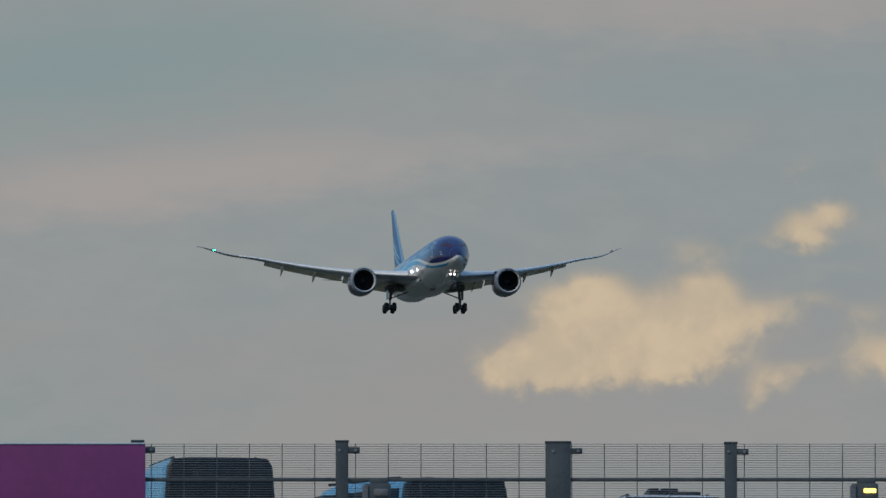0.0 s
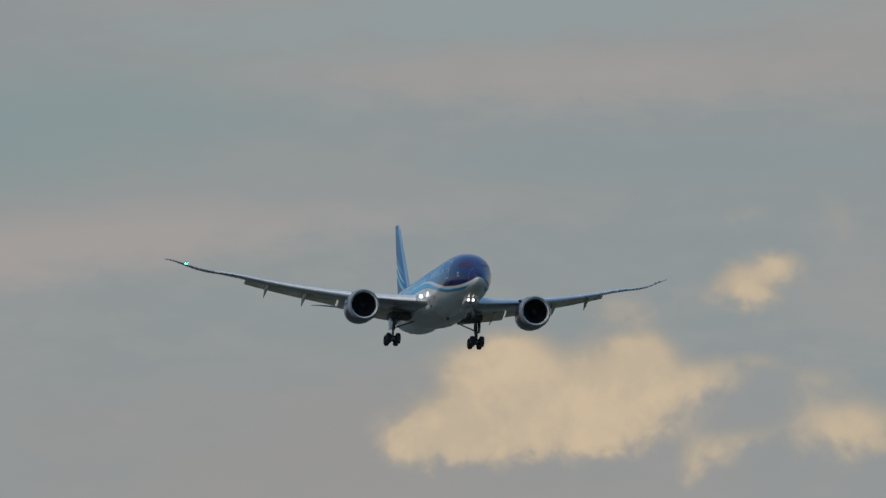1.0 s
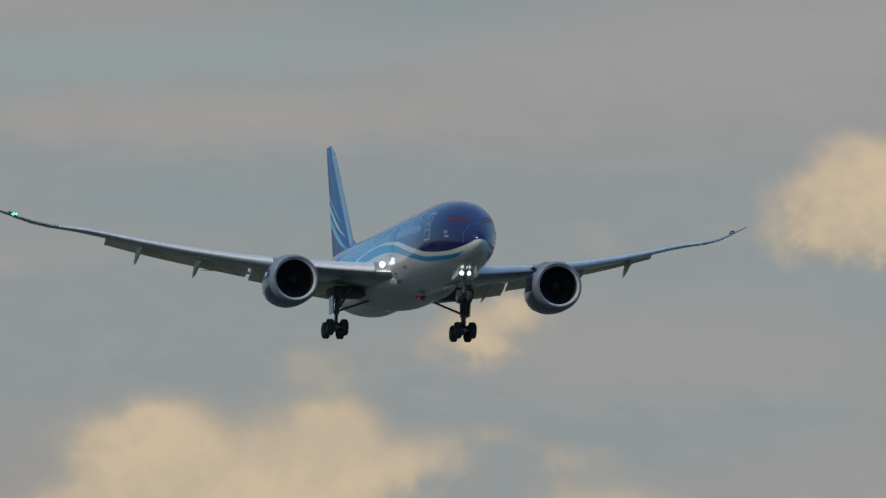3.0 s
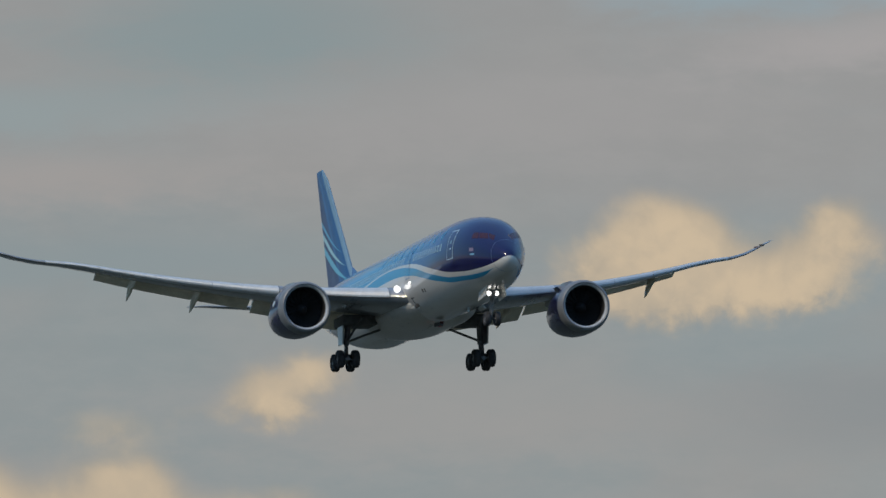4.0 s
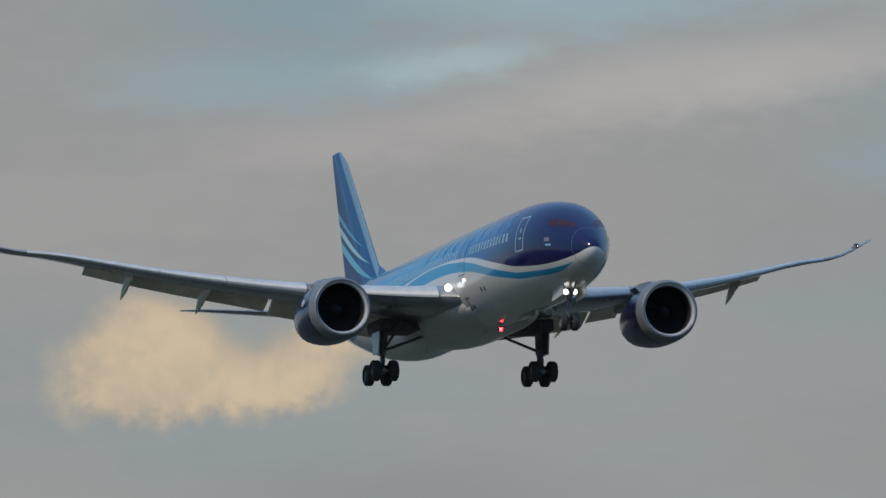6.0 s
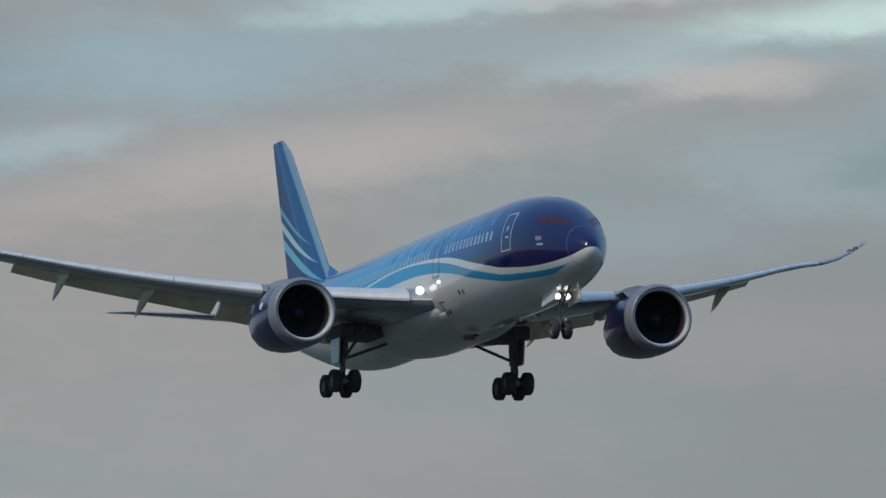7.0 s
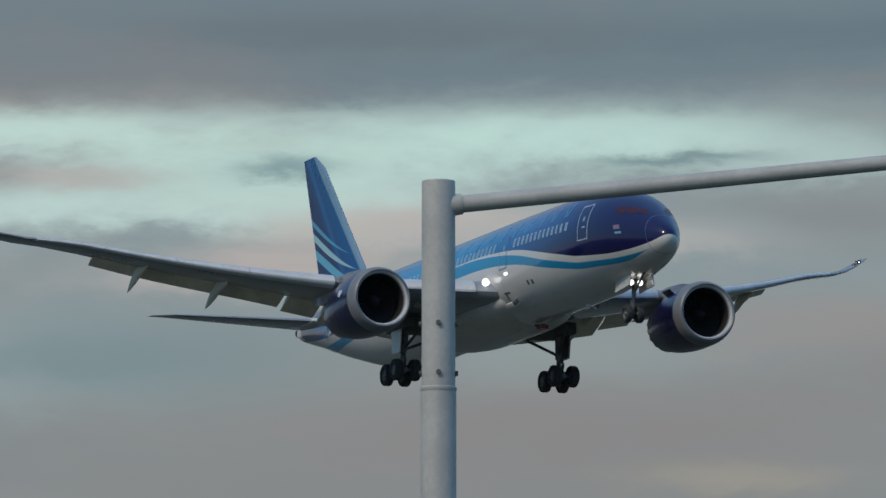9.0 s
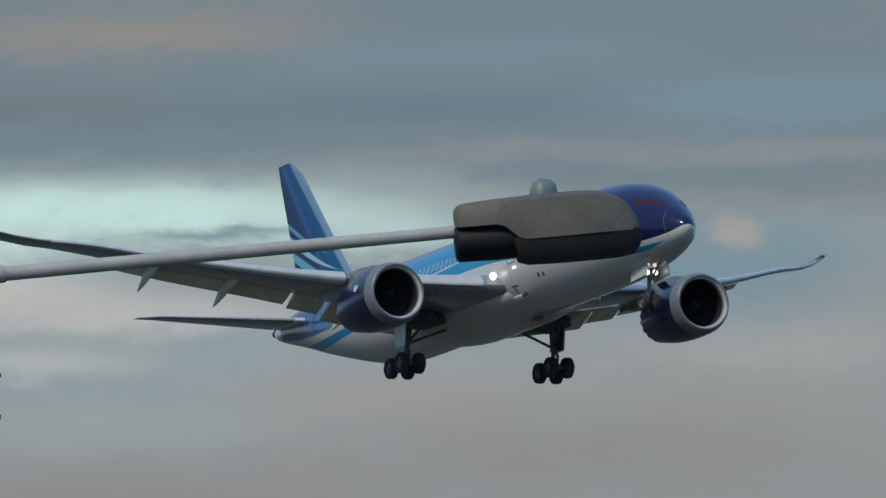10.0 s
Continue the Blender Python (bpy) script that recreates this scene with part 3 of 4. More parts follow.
HALF = [(0, 0.0), (0.12, 0.27), (0.35, 0.50), (0.8, 0.82), (1.5, 1.20), (2.5, 1.62), (3.5, 1.95), (4.5, 2.22), (6, 2.52), (8, 2.74), (10, 2.86), (13, 2.885), (36, 2.885), (40, 2.80), (44, 2.48), (48, 1.95), (51, 1.45), (53.5, 0.98), (55.3, 0.55), (56.3, 0.16)]


def skin(aft, turn, off=0.0):
    """A point of the fuselage: metres behind the nose, turn in radians from its left side upwards."""
    t, l, h = through_points(TOP, aft), through_points(LOW, aft), through_points(HALF, aft)
    c, s = math.cos(turn), math.sin(turn)
    k = 2 / 2.12
    y = math.copysign(abs(c) ** k, c) * (h + off)
    z = (t + l) / 2 + math.copysign(abs(s) ** k, s) * ((t - l) / 2 + off)
    return Vector((25 - aft, y, z))


def side_skin(aft, z, side, off=0.0):
    """The point of the fuselage at a height, on its left (1) or right (-1)."""
    t, l = through_points(TOP, aft), through_points(LOW, aft)
    s = max(-1.0, min(1.0, (z - (t + l) / 2) / ((t - l) / 2)))
    turn = math.asin(math.copysign(abs(s) ** (2.12 / 2), s))
    p = skin(aft, turn, off)
    return Vector((p.x, side * p.y, p.z))


def patch(corners, side, off=0.012, nu=4, nv=4, thick=0.01):
    """A plate that follows the skin, between four (aft, height) corners, in order round it."""
    (a0, z0), (a1, z1), (a2, z2), (a3, z3) = corners
    bm = bmesh.new()
    for o in (off,):
        g = []
        for j in range(nv + 1):
            v = j / nv
            row = []
            for i in range(nu + 1):
                u = i / nu
                a = (a0 * (1 - u) + a1 * u) * (1 - v) + (a3 * (1 - u) + a2 * u) * v
                z = (z0 * (1 - u) + z1 * u) * (1 - v) + (z3 * (1 - u) + z2 * u) * v
                row.append(bm.verts.new(side_skin(a, z, side, o)))
            g.append(row)
        for a, b in zip(g, g[1:]):
            for i in range(nu):
                bm.faces.new((a[i], a[i + 1], b[i + 1], b[i]))
    rim = [e for e in bm.edges if e.is_boundary]
    made = bmesh.ops.extrude_edge_only(bm, edges=rim)
    for v in [x for x in made["geom"] if isinstance(x, bmesh.types.BMVert)]:
        k = thick / max(0.2, math.hypot(v.co.y, v.co.z))
        v.co.y, v.co.z = v.co.y * (1 - k), v.co.z * (1 - k)
    return bm


def wing_z(y):
    return -1.32 + (y - 3) * 0.105 + 0.0050 * (y - 3) ** 2 - 0.40 * math.exp(-((y - 26.3) / 2.4) ** 2)


LEAD = [(0.0, 17.2), (3.0, 19.3), (10.0, 24.0), (20.0, 30.75), (26.0, 34.85), (28.0, 36.7), (29.2, 38.2), (29.9, 39.5)]
TRAIL = [(0.0, 31.2), (3.0, 31.2), (10.0, 31.3), (20.0, 35.0), (26.0, 37.45), (28.0, 38.7), (29.2, 39.55), (29.9, 40.05)]
THICK = [(0.0, 0.14), (3.0, 0.138), (10.0, 0.135), (15.0, 0.125), (20.0, 0.105), (29.9, 0.085)]
FOIL = [(0.0, 0.0), (0.012, 0.19), (0.05, 0.36), (0.12, 0.47), (0.25, 0.56), (0.4, 0.56), (0.6, 0.43), (0.8, 0.22), (1.0, 0.012)]


def foil_ring(lead, trail, y, z, thick, c0=0.0, c1=1.0, tip=0.0):
    """A wing section at span y, in aircraft space; c0 to c1 of the chord."""
    chord = trail - lead
    up, down = [], []
    for k in range(15):
        f = c0 + (c1 - c0) * (1 - math.cos(math.pi * k / 14)) / 2
        h = through_points(FOIL, f) * thick * chord
        up.append(Vector((25 - lead - f * chord, y, z + h * 1.05 + tip * (f - 0.3) * chord)))
        down.append(Vector((25 - lead - f * chord, y, z - h * 0.75 + tip * (f - 0.3) * chord)))
    return up + down[::-1]


def wing_ring(y, side, c0=0.0, c1=1.0):
    return foil_ring(through_points(LEAD, y), through_points(TRAIL, y), side * y, wing_z(y), through_points(THICK, y), c0, c1, -0.012 + 0.0026 * y)


def flap_bm(y0, y1, side, part_of_chord, drop, angle, back, n=6):
    """A flap let down behind the wing."""
    rings = []
    for k in range(n + 1):
        y = y0 + (y1 - y0) * k / n
        le, te = through_points(LEAD, y), through_points(TRAIL, y)
        c = part_of_chord(y)
        ring = foil_ring(0.0, c, 0.0, 0.0, 0.13)
        turn = Matrix.Rotation(radians(angle), 3, "Y")
        start = Vector((25 - (te - c * 0.72) - back, side * y, wing_z(y) - drop + 0.10 + (-0.012 + 0.0026 * y) * 0.55 * (te - le)))
        rings.append([start + turn.inverted() @ Vector((p.x - 25, 0, p.z)) for p in ring])
    return loft(rings)


def wheel(name, c, r, wide, parent):
    """A tyre on a hub, its axle along y."""
    h = wide / 2
    prof = [(-h * 0.72, r * 0.52), (-h, r * 0.62), (-h, r * 0.82), (-h * 0.80, r * 0.94), (-h * 0.4, r * 0.995), (-h * 0.25, r * 0.98), (h * 0.25, r * 0.98), (h * 0.4, r * 0.995), (h * 0.80, r * 0.94), (h, r * 0.82), (h, r * 0.62), (h * 0.72, r * 0.52)]
    w = part(name, spin(prof, c, (0, 1, 0), 32), TYRE, parent, "black rubber tyre")
    hub = [(-h * 0.75, 0.02), (-h * 0.78, r * 0.16), (-h * 0.55, r * 0.22), (-h * 0.50, r * 0.44), (-h * 0.75, r * 0.53), (h * 0.75, r * 0.53), (h * 0.50, r * 0.44), (h * 0.55, r * 0.22), (h * 0.78, r * 0.16), (h * 0.75, 0.02)]
    part("rim", spin(hub, c, (0, 1, 0), 24), HUB, w, "grey metal rim")
    return w


def fan_blade_mesh():
    """One twisted fan blade; the fan turns about x."""
    rings = []
    for j in range(5):
        r = 0.36 + 1.04 * j / 4
        tw = 0.5 + 0.55 * j / 4
        lean = 0.16 * math.sin(math.pi * j / 4)
        d, s = Vector((0, math.cos(lean), math.sin(lean))), Vector((0, -math.sin(lean), math.cos(lean)))
        mid = Vector((-1.50, 0, 0)) + d * r
        half = 0.13 + 0.07 * j / 4
        run = Vector((math.cos(tw), 0, 0)) + s * math.sin(tw)
        rings.append([mid - run * half, mid + Vector((0.012, 0, 0)), mid + run * half, mid - Vector((0.012, 0, 0))])
    return mesh_of("fan_blade", loft(rings), BLADE)


def build_airliner():
    plane = empty("airliner")
    FAN_BLADE = fan_blade_mesh()
    tagged(plane, "twin-engine airliner in blue, turquoise and white, landing gear down", "airliner")
    # body
    bm = bmesh.new()
    stations = [0.03, 0.08, 0.16, 0.28, 0.45, 0.65, 0.9, 1.2, 1.55, 1.95, 2.4, 2.9, 3.4, 4, 4.6, 5.3, 6, 7, 8, 9, 10.5, 12, 14, 16, 18, 20, 22, 24, 26, 28, 30, 32, 34, 36, 37.5, 39, 40.5, 42, 43.5, 45, 46.5, 48, 49.5, 51, 52.2, 53.4, 54.4, 55.2, 55.8, 56.3]
    n = 72
    fuselage = part("fuselage", loft([[skin(a, 2 * math.pi * i / n) for i in range(n)] for a in stations], bm=bm), FUSELAGE, plane, "navy nose fading to light blue, white belly, turquoise wave")
    # wing-to-body fairing under the belly
    rings = []
    for k in range(33):
        a = 14.2 + 24.2 * k / 32
        f0, f1 = min(1.0, k / 32 / 0.36), min(1.0, (1 - k / 32) / 0.40)
        s = f0 * f0 * (3 - 2 * f0) * f1 * f1 * (3 - 2 * f1)
        rings.append([Vector((25 - a, (1.3 + 1.80 * s) * math.cos(t), -1.6 - 0.35 * s + (0.55 + 0.70 * s) * (math.sin(t) if math.sin(t) < 0 else 0.8 * math.sin(t)))) for t in (2 * math.pi * i / 48 for i in range(48))])
    part("belly_fairing", loft(rings), WHITEBELLY, fuselage, "white belly fairing with grey stains")
    # radome joint
    bm = bmesh.new()
    ring = [skin(1.15 + 0.22 * math.sin(2 * math.pi * i / 64), 2 * math.pi * i / 64, 0.006) for i in range(65)]
    for side in (0,):
        a = [bm.verts.new(p) for p in ring]
        b = [bm.verts.new(skin(1.175 + 0.22 * math.sin(2 * math.pi * i / 64), 2 * math.pi * i / 64, 0.006)) for i in range(65)]
        for i in range(64):
            bm.faces.new((a[i], a[i + 1], b[i + 1], b[i]))
    part("radome_seam", bm, SEAM, fuselage, "thin pale joint round the radome")
    for side in (1, -1):
        # cockpit glazing
        for c in ([(1.62, 0.42), (2.05, 0.62), (2.55, 1.02), (2.02, 0.80)], [(2.09, 0.60), (2.85, 0.72), (3.25, 1.16), (2.62, 1.04)], [(2.92, 0.72), (3.65, 0.80), (3.75, 1.20), (3.32, 1.18)]):
            part("cockpit_window", patch(c, side, 0.010), GLASS, fuselage, "dark glossy cockpit glass")
        # doors: a pale outline round a painted leaf
        for a0, zb, zt in ((6.0, -0.28, 1.72), (17.0, -0.30, 1.70), (38.2, -0.30, 1.70), (46.3, 0.1, 1.75)):
            d = part("door", patch([(a0 + 0.06, zb + 0.06), (a0 + 1.06, zb + 0.06), (a0 + 1.06, zt - 0.06), (a0 + 0.06, zt - 0.06)], side, 0.010, 4, 8), FUSELAGE, fuselage, "closed cabin door with pale outline")
            tone = DOORPALE if a0 < 7 else DOORLINE
            for c in ([(a0, zb), (a0 + 0.06, zb), (a0 + 0.06, zt), (a0, zt)], [(a0 + 1.06, zb), (a0 + 1.12, zb), (a0 + 1.12, zt), (a0 + 1.06, zt)], [(a0, zt - 0.06), (a0 + 1.12, zt - 0.06), (a0 + 1.12, zt), (a0, zt)], [(a0, zb), (a0 + 1.12, zb), (a0 + 1.12, zb + 0.06), (a0, zb + 0.06)]):
                part("outline", patch(c, side, 0.014, 2, 8), tone, d)
            part("door_window", patch([(a0 + 0.42, 0.78), (a0 + 0.62, 0.78), (a0 + 0.62, 1.05), (a0 + 0.42, 1.05)], side, 0.016, 2, 2), PANE, d)
            part("handle", patch([(a0 + 0.30, 0.40), (a0 + 0.62, 0.40), (a0 + 0.62, 0.49), (a0 + 0.30, 0.49)], side, 0.018, 2, 1), tone, d)
        # flag: pale and turquoise bars behind the cockpit
        part("flag", patch([(3.05, -0.14), (3.55, -0.10), (3.60, 0.14), (3.12, 0.10)], side, 0.012, 2, 2), FLAGTONE, fuselage)
        part("flag", patch([(2.90, -0.42), (3.42, -0.38), (3.46, -0.25), (2.95, -0.29)], side, 0.012, 2, 2), SKYMARK, fuselage)
        # airline titles, as plain slanted bars
        for k in range(10):
            a = 8.5 + 1.9 * k
            part("title_bar", patch([(a + 0.30, 1.38), (a + 0.46, 1.38), (a + 0.16, 2.18), (a, 2.18)], side, 0.012, 1, 4), TITLE, fuselage)
            if k % 3 != 2:
                part("title_bar", patch([(a + 0.52, 1.38), (a + 0.66, 1.38), (a + 0.74, 1.95), (a + 0.62, 1.95)], side, 0.012, 1, 3), TITLE, fuselage)
        # cabin windows, each with a pale frame
        for k in range(58):
            a = 8.6 + 0.62 * k
            zw = 0.80 + 0.03 * (min(a, 22.0) - 9.0)
            if 16.4 < a < 18.6 or 37.6 < a < 39.8:
                continue
            f = part("window", patch([(a - 0.13, zw - 0.24), (a + 0.13, zw - 0.24), (a + 0.13, zw + 0.24), (a - 0.13, zw + 0.24)], side, 0.008, 1, 2), WINDOWFRAME, fuselage)
            part("pane", patch([(a - 0.095, zw - 0.20), (a + 0.095, zw - 0.20), (a + 0.095, zw + 0.20), (a - 0.095, zw + 0.20)], side, 0.013, 1, 2), PANE, f)
        # small belly vents and hatches
        part("air_inlet", patch([(13.9, -1.62), (14.15, -1.62), (14.15, -1.38), (13.9, -1.38)], side, 0.012, 2, 2), BAY, fuselage)
        part("air_inlet", patch([(14.5, -1.58), (14.75, -1.58), (14.75, -1.34), (14.5, -1.34)], side, 0.012, 2, 2), BAY, fuselage)
        part("inlet_scoop", box((25 - 17.3, side * 2.42, -2.35), (1.5, 0.30, 0.34), 0.10, m=Matrix.Rotation(side * -0.65, 3, "X")), WHITEBELLY, fuselage, "white scoop on the belly")
        part("scoop_mouth", box((25 - 16.62, side * 2.50, -2.30), (0.22, 0.30, 0.26), 0.04, m=Matrix.Rotation(side * -0.65, 3, "X")), BAY, fuselage)
        for c in ([(18.0, -2.12), (18.12, -2.12), (18.16, -1.62), (18.04, -1.62)], [(17.5, -1.66), (18.3, -1.62), (18.3, -1.54), (17.5, -1.58)]):
            part("hatch_edge", patch(c, side, 0.012, 2, 2), BAY, fuselage, "dark hatch edge")
        part("position_light", box((25 - 17.2, side * 2.86, -0.60), (0.34, 0.08, 0.14), 0.02), LAMPSMALL, fuselage, "small white light")

        # wing
        ys = [1.5, 2.5, 3.5, 5, 6.5, 8, 10, 12, 14, 16, 18, 20, 22, 24, 25.5, 26.7, 27.7, 28.5, 29.1, 29.55, 29.9]
        wing = part("wing", loft([wing_ring(y, side, 0.0, 0.90 if y < 21.4 else 1.0) for y in ys]), WING, plane, "grey swept wing, bent upwards")
        # leading-edge slats, drooped a little ahead of the wing
        for y0, y1 in ((3.7, 9.3), (10.5, 14.62), (14.65, 18.12), (18.15, 21.62), (21.65, 25.0)):
            rings = []
            for k in range(5):
                y = y0 + (y1 - y0) * k / 4
                ch = through_points(TRAIL, y) - through_points(LEAD, y)
                out_ = [p + Vector((0.016 * ch, 0, 0.0035 * ch)) for p in wing_ring(y, side, 0.0, 0.07 if y0 < 5 else 0.085)]
                if y0 < 5:
                    # the root slat is a thin blade over the blunt nose
                    out_ = out_[:15] + [p + Vector((-0.004 * ch, 0, -0.011 * ch)) for p in out_[:15]][::-1]
                else:
                    out_ = out_[:15] + [p - Vector((0, 0, 0.0095 * ch)) for p in out_[15:]]
                rings.append(out_)
            part("slat", loft(rings), SLAT, wing, "bright bare-metal slat")
        chord_in = lambda y: 2.3
        chord_out = lambda y: 1.55 - 0.05 * (y - 11.0)
        part("flap", flap_bm(3.4, 8.7, side, chord_in, 0.12, 26, 0.30), FLAP, wing, "pale flap let down")
        part("flaperon", flap_bm(8.95, 10.9, side, lambda y: 1.7, 0.10, 27, 0.20, 3), FLAP, wing, "pale flaperon drooped behind the engine")
        part("flap", flap_bm(11.15, 21.25, side, chord_out, 0.06, 25, 0.10), FLAP, wing, "pale flap let down")
        part("aileron", flap_bm(21.45, 25.6, side, lambda y: 0.70, -0.02, 1, 0.02, 3), WING, wing)
        # flap-track fairings
        for y, long_, r in ((7.4, 4.4, 0.30), (14.8, 3.7, 0.31), (19.0, 3.3, 0.28)):
            te = through_points(TRAIL, y)
            rings = []
            for k in range(15):
                f = k / 14
                rr = r * (max(0.02, math.sin(math.pi * min(1.0, 0.04 + f * 0.96))) ** 0.8)
                a = te - 2.5 + long_ * f
                zc = wing_z(y) - 0.22 - 0.22 * f - 1.5 * max(0.0, f - 0.40) ** 1.2
                rings.append([Vector((25 - a, side * y + 0.62 * rr * math.cos(t), zc + 1.25 * rr * math.sin(t))) for t in (2 * math.pi * i / 14 for i in range(14))])
            part("flap_fairing", loft(rings), FLAP, wing, "pale teardrop flap fairing")
        # lights
        part("navigation_light", box((25 - 36.95, side * 27.95, wing_z(27.95) + 0.06), (0.40, 0.34, 0.12), 0.04), NAVGREEN if side < 0 else NAVRED, wing, "green tip light" if side < 0 else "red tip light")
        part("landing_light", spin([(0.0, 0.23), (0.05, 0.20), (0.09, 0.0)], (25 - 19.35, side * 3.2, -0.78), (1, 0, -0.06), 18), LAMP, wing, "lit white landing light at the wing root")
        part("static_wick", tube((25 - 40.0, side * 29.7, wing_z(29.7)), (25 - 40.5, side * 29.9, wing_z(29.9) + 0.1), 0.02), BAY, wing)

        # engine
        ec = (25 - 18.1, side * 10.07, -2.12)
        lip = [(-0.42, 1.44), (-0.20, 1.47), (-0.06, 1.55), (0.0, 1.63), (-0.05, 1.71), (-0.20, 1.78), (-0.50, 1.85), (-0.80, 1.873)]
        nac = part("nacelle", spin([(-0.78, 1.868), (-1.1, 1.88), (-2.0, 1.88), (-3.0, 1.83), (-4.0, 1.72), (-5.0, 1.53), (-5.5, 1.42)], ec, (1, 0, 0.03), 56), COWL, plane, "navy engine cowling")
        part("inlet_lip", spin(lip, ec, (1, 0, 0.03), 56), LIP, nac, "bare metal inlet lip")
        # pale ring paints in the highlight on the inner lip
        part("rim_highlight", spin([(-0.22, 1.448), (-0.14, 1.49), (-0.07, 1.535), (-0.055, 1.555)], ec, (1, 0, 0.03), 56), SLAT, nac, "pale ring for the highlight on the inlet's inner edge")
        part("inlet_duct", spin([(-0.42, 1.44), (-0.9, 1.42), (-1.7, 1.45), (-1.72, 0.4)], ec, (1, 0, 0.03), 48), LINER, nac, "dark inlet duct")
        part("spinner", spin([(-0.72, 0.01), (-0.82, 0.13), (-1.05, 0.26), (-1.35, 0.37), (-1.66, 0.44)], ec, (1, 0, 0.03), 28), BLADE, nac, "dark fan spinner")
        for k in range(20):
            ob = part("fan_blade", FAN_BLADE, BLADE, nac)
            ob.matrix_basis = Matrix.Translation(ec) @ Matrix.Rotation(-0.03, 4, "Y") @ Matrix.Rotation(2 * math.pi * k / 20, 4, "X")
        # toothed fan nozzle
        teeth = bmesh.new()
        q = Vector((1, 0, 0.03)).to_track_quat("Z", "Y")
        for k in range(18):
            t0, t1 = 2 * math.pi * k / 18, 2 * math.pi * (k + 1) / 18
            pts = [(-5.48, 1.445, t0), (-5.48, 1.445, t1), (-5.80, 1.36, (t0 + t1) / 2)]
            outer = [teeth.verts.new(Vector(ec) + q @ Vector((r * math.cos(t), r * math.sin(t), d))) for d, r, t in pts]
            inner = [teeth.verts.new(Vector(ec) + q @ Vector(((r - 0.05) * math.cos(t), (r - 0.05) * math.sin(t), d))) for d, r, t in pts]
            teeth.faces.new(outer)
            teeth.faces.new(inner[::-1])
            for i in range(3):
                j = (i + 1) % 3
                teeth.faces.new((outer[i], outer[j], inner[j], inner[i]))
        part("nozzle_teeth", teeth, COWL, nac, "navy toothed nozzle edge")
        part("core_nozzle", spin([(-4.6, 1.30), (-5.4, 1.0), (-6.3, 0.72), (-6.35, 0.5), (-7.2, 0.10), (-7.25, 0.0)], ec, (1, 0, 0.03), 32), HOT, nac, "dull metal exhaust cone")
        # pylon
        rings = []
        for a, z0, z1, h in ((19.6, -0.34, -0.50, 0.05), (21.2, -0.05, -1.0, 0.20), (23.0, 0.02, -1.2, 0.26), (25.0, -0.1, -1.3, 0.26), (27.5, -0.5, -1.2, 0.18), (29.0, -0.7, -0.95, 0.04)):
            rings.append([Vector((25 - a, side * 10.0 + s * h, z)) for s, z in ((1, z1), (1, z0), (-1, z0), (-1, z1))])
        part("pylon", loft(rings), WING, nac, "grey engine pylon")
        part("nacelle_strake", box((25 - 20.6, side * (10.07 - side * 0) - side * 1.35, -0.75), (1.1, 0.05, 0.5), 0.02, m=Matrix.Rotation(side * 0.8, 3, "X")), COWL, nac)
        part("badge", patch_round(ec, side, -1), PALE, nac, "pale round marking")

        # main landing gear
        top, foot = Vector((25 - 27.6, side * 4.75, -1.9)), Vector((25 - 28.19, side * 4.94, -4.80))
        gear = part("main_gear", tube(top, top.lerp(foot, 0.62), 0.22, 0.20), STEEL, plane, "steel main landing gear leg with four wheels")
        part("piston", tube(top.lerp(foot, 0.60), foot, 0.135), HUB, gear, "bright steel piston")
        part("side_brace", tube(top.lerp(foot, 0.55), (25 - 27.4, side * 2.3, -2.6), 0.085), BAY, gear)
        part("drag_brace", tube(top.lerp(foot, 0.55), (25 - 25.4, side * 4.3, -2.0), 0.085), BAY, gear)
        part("torque_link", loft([[foot + Vector((0.28, -0.16, 0.2)), foot + Vector((0.34, -0.16, 0.2)), foot + Vector((0.34, 0.16, 0.2)), foot + Vector((0.28, 0.16, 0.2))], [foot + Vector((0.66, -0.08, 0.75)), foot + Vector((0.72, -0.08, 0.75)), foot + Vector((0.72, 0.08, 0.75)), foot + Vector((0.66, 0.08, 0.75))], [foot + Vector((0.16, -0.16, 1.25)), foot + Vector((0.22, -0.16, 1.25)), foot + Vector((0.22, 0.16, 1.25)), foot + Vector((0.16, 0.16, 1.25))]]), STEEL, gear)
        part("bogie_beam", tube(foot + Vector((0.85, 0, 0.07)), foot + Vector((-0.85, 0, -0.07)), 0.15), STEEL, gear)
        for dx in (0.74, -0.74):
            ac = foot + Vector((dx, 0, 0.08 * dx))
            part("axle", tube(ac - Vector((0, 0.70, 0)), ac + Vector((0, 0.70, 0)), 0.09), STEEL, gear)
            for dy in (-0.55, 0.55):
                wheel("wheel", ac + Vector((0, dy, 0)), 0.64, 0.50, gear)
        part("gear_door", loft([[Vector((25 - a, side * (5.25 + 0.10 * k), z)) for a, z in ((26.9, -1.55), (28.7, -1.55), (28.55, -3.7), (27.35, -3.7))] for k in (0, 0.6)]), WHITEBELLY, gear, "white gear door beside the leg")
        # dark sheet over the white door's inner side, in place of its shade
        part("door_inner_shade", loft([[Vector((25 - a, side * (5.23 - 0.06 * k), z)) for a, z in ((26.95, -1.6), (28.65, -1.6), (28.5, -3.62), (27.4, -3.62))] for k in (0, 0.6)]), BAY, gear, "dark sheet for the shade on the gear door's inner face")
        part("wheel_bay", box((25 - 27.9, side * 4.1, -2.05), (3.0, 2.6, 0.7), 0.12), BAY, plane, "dark open wheel bay")

        # tailplane
        rings = []
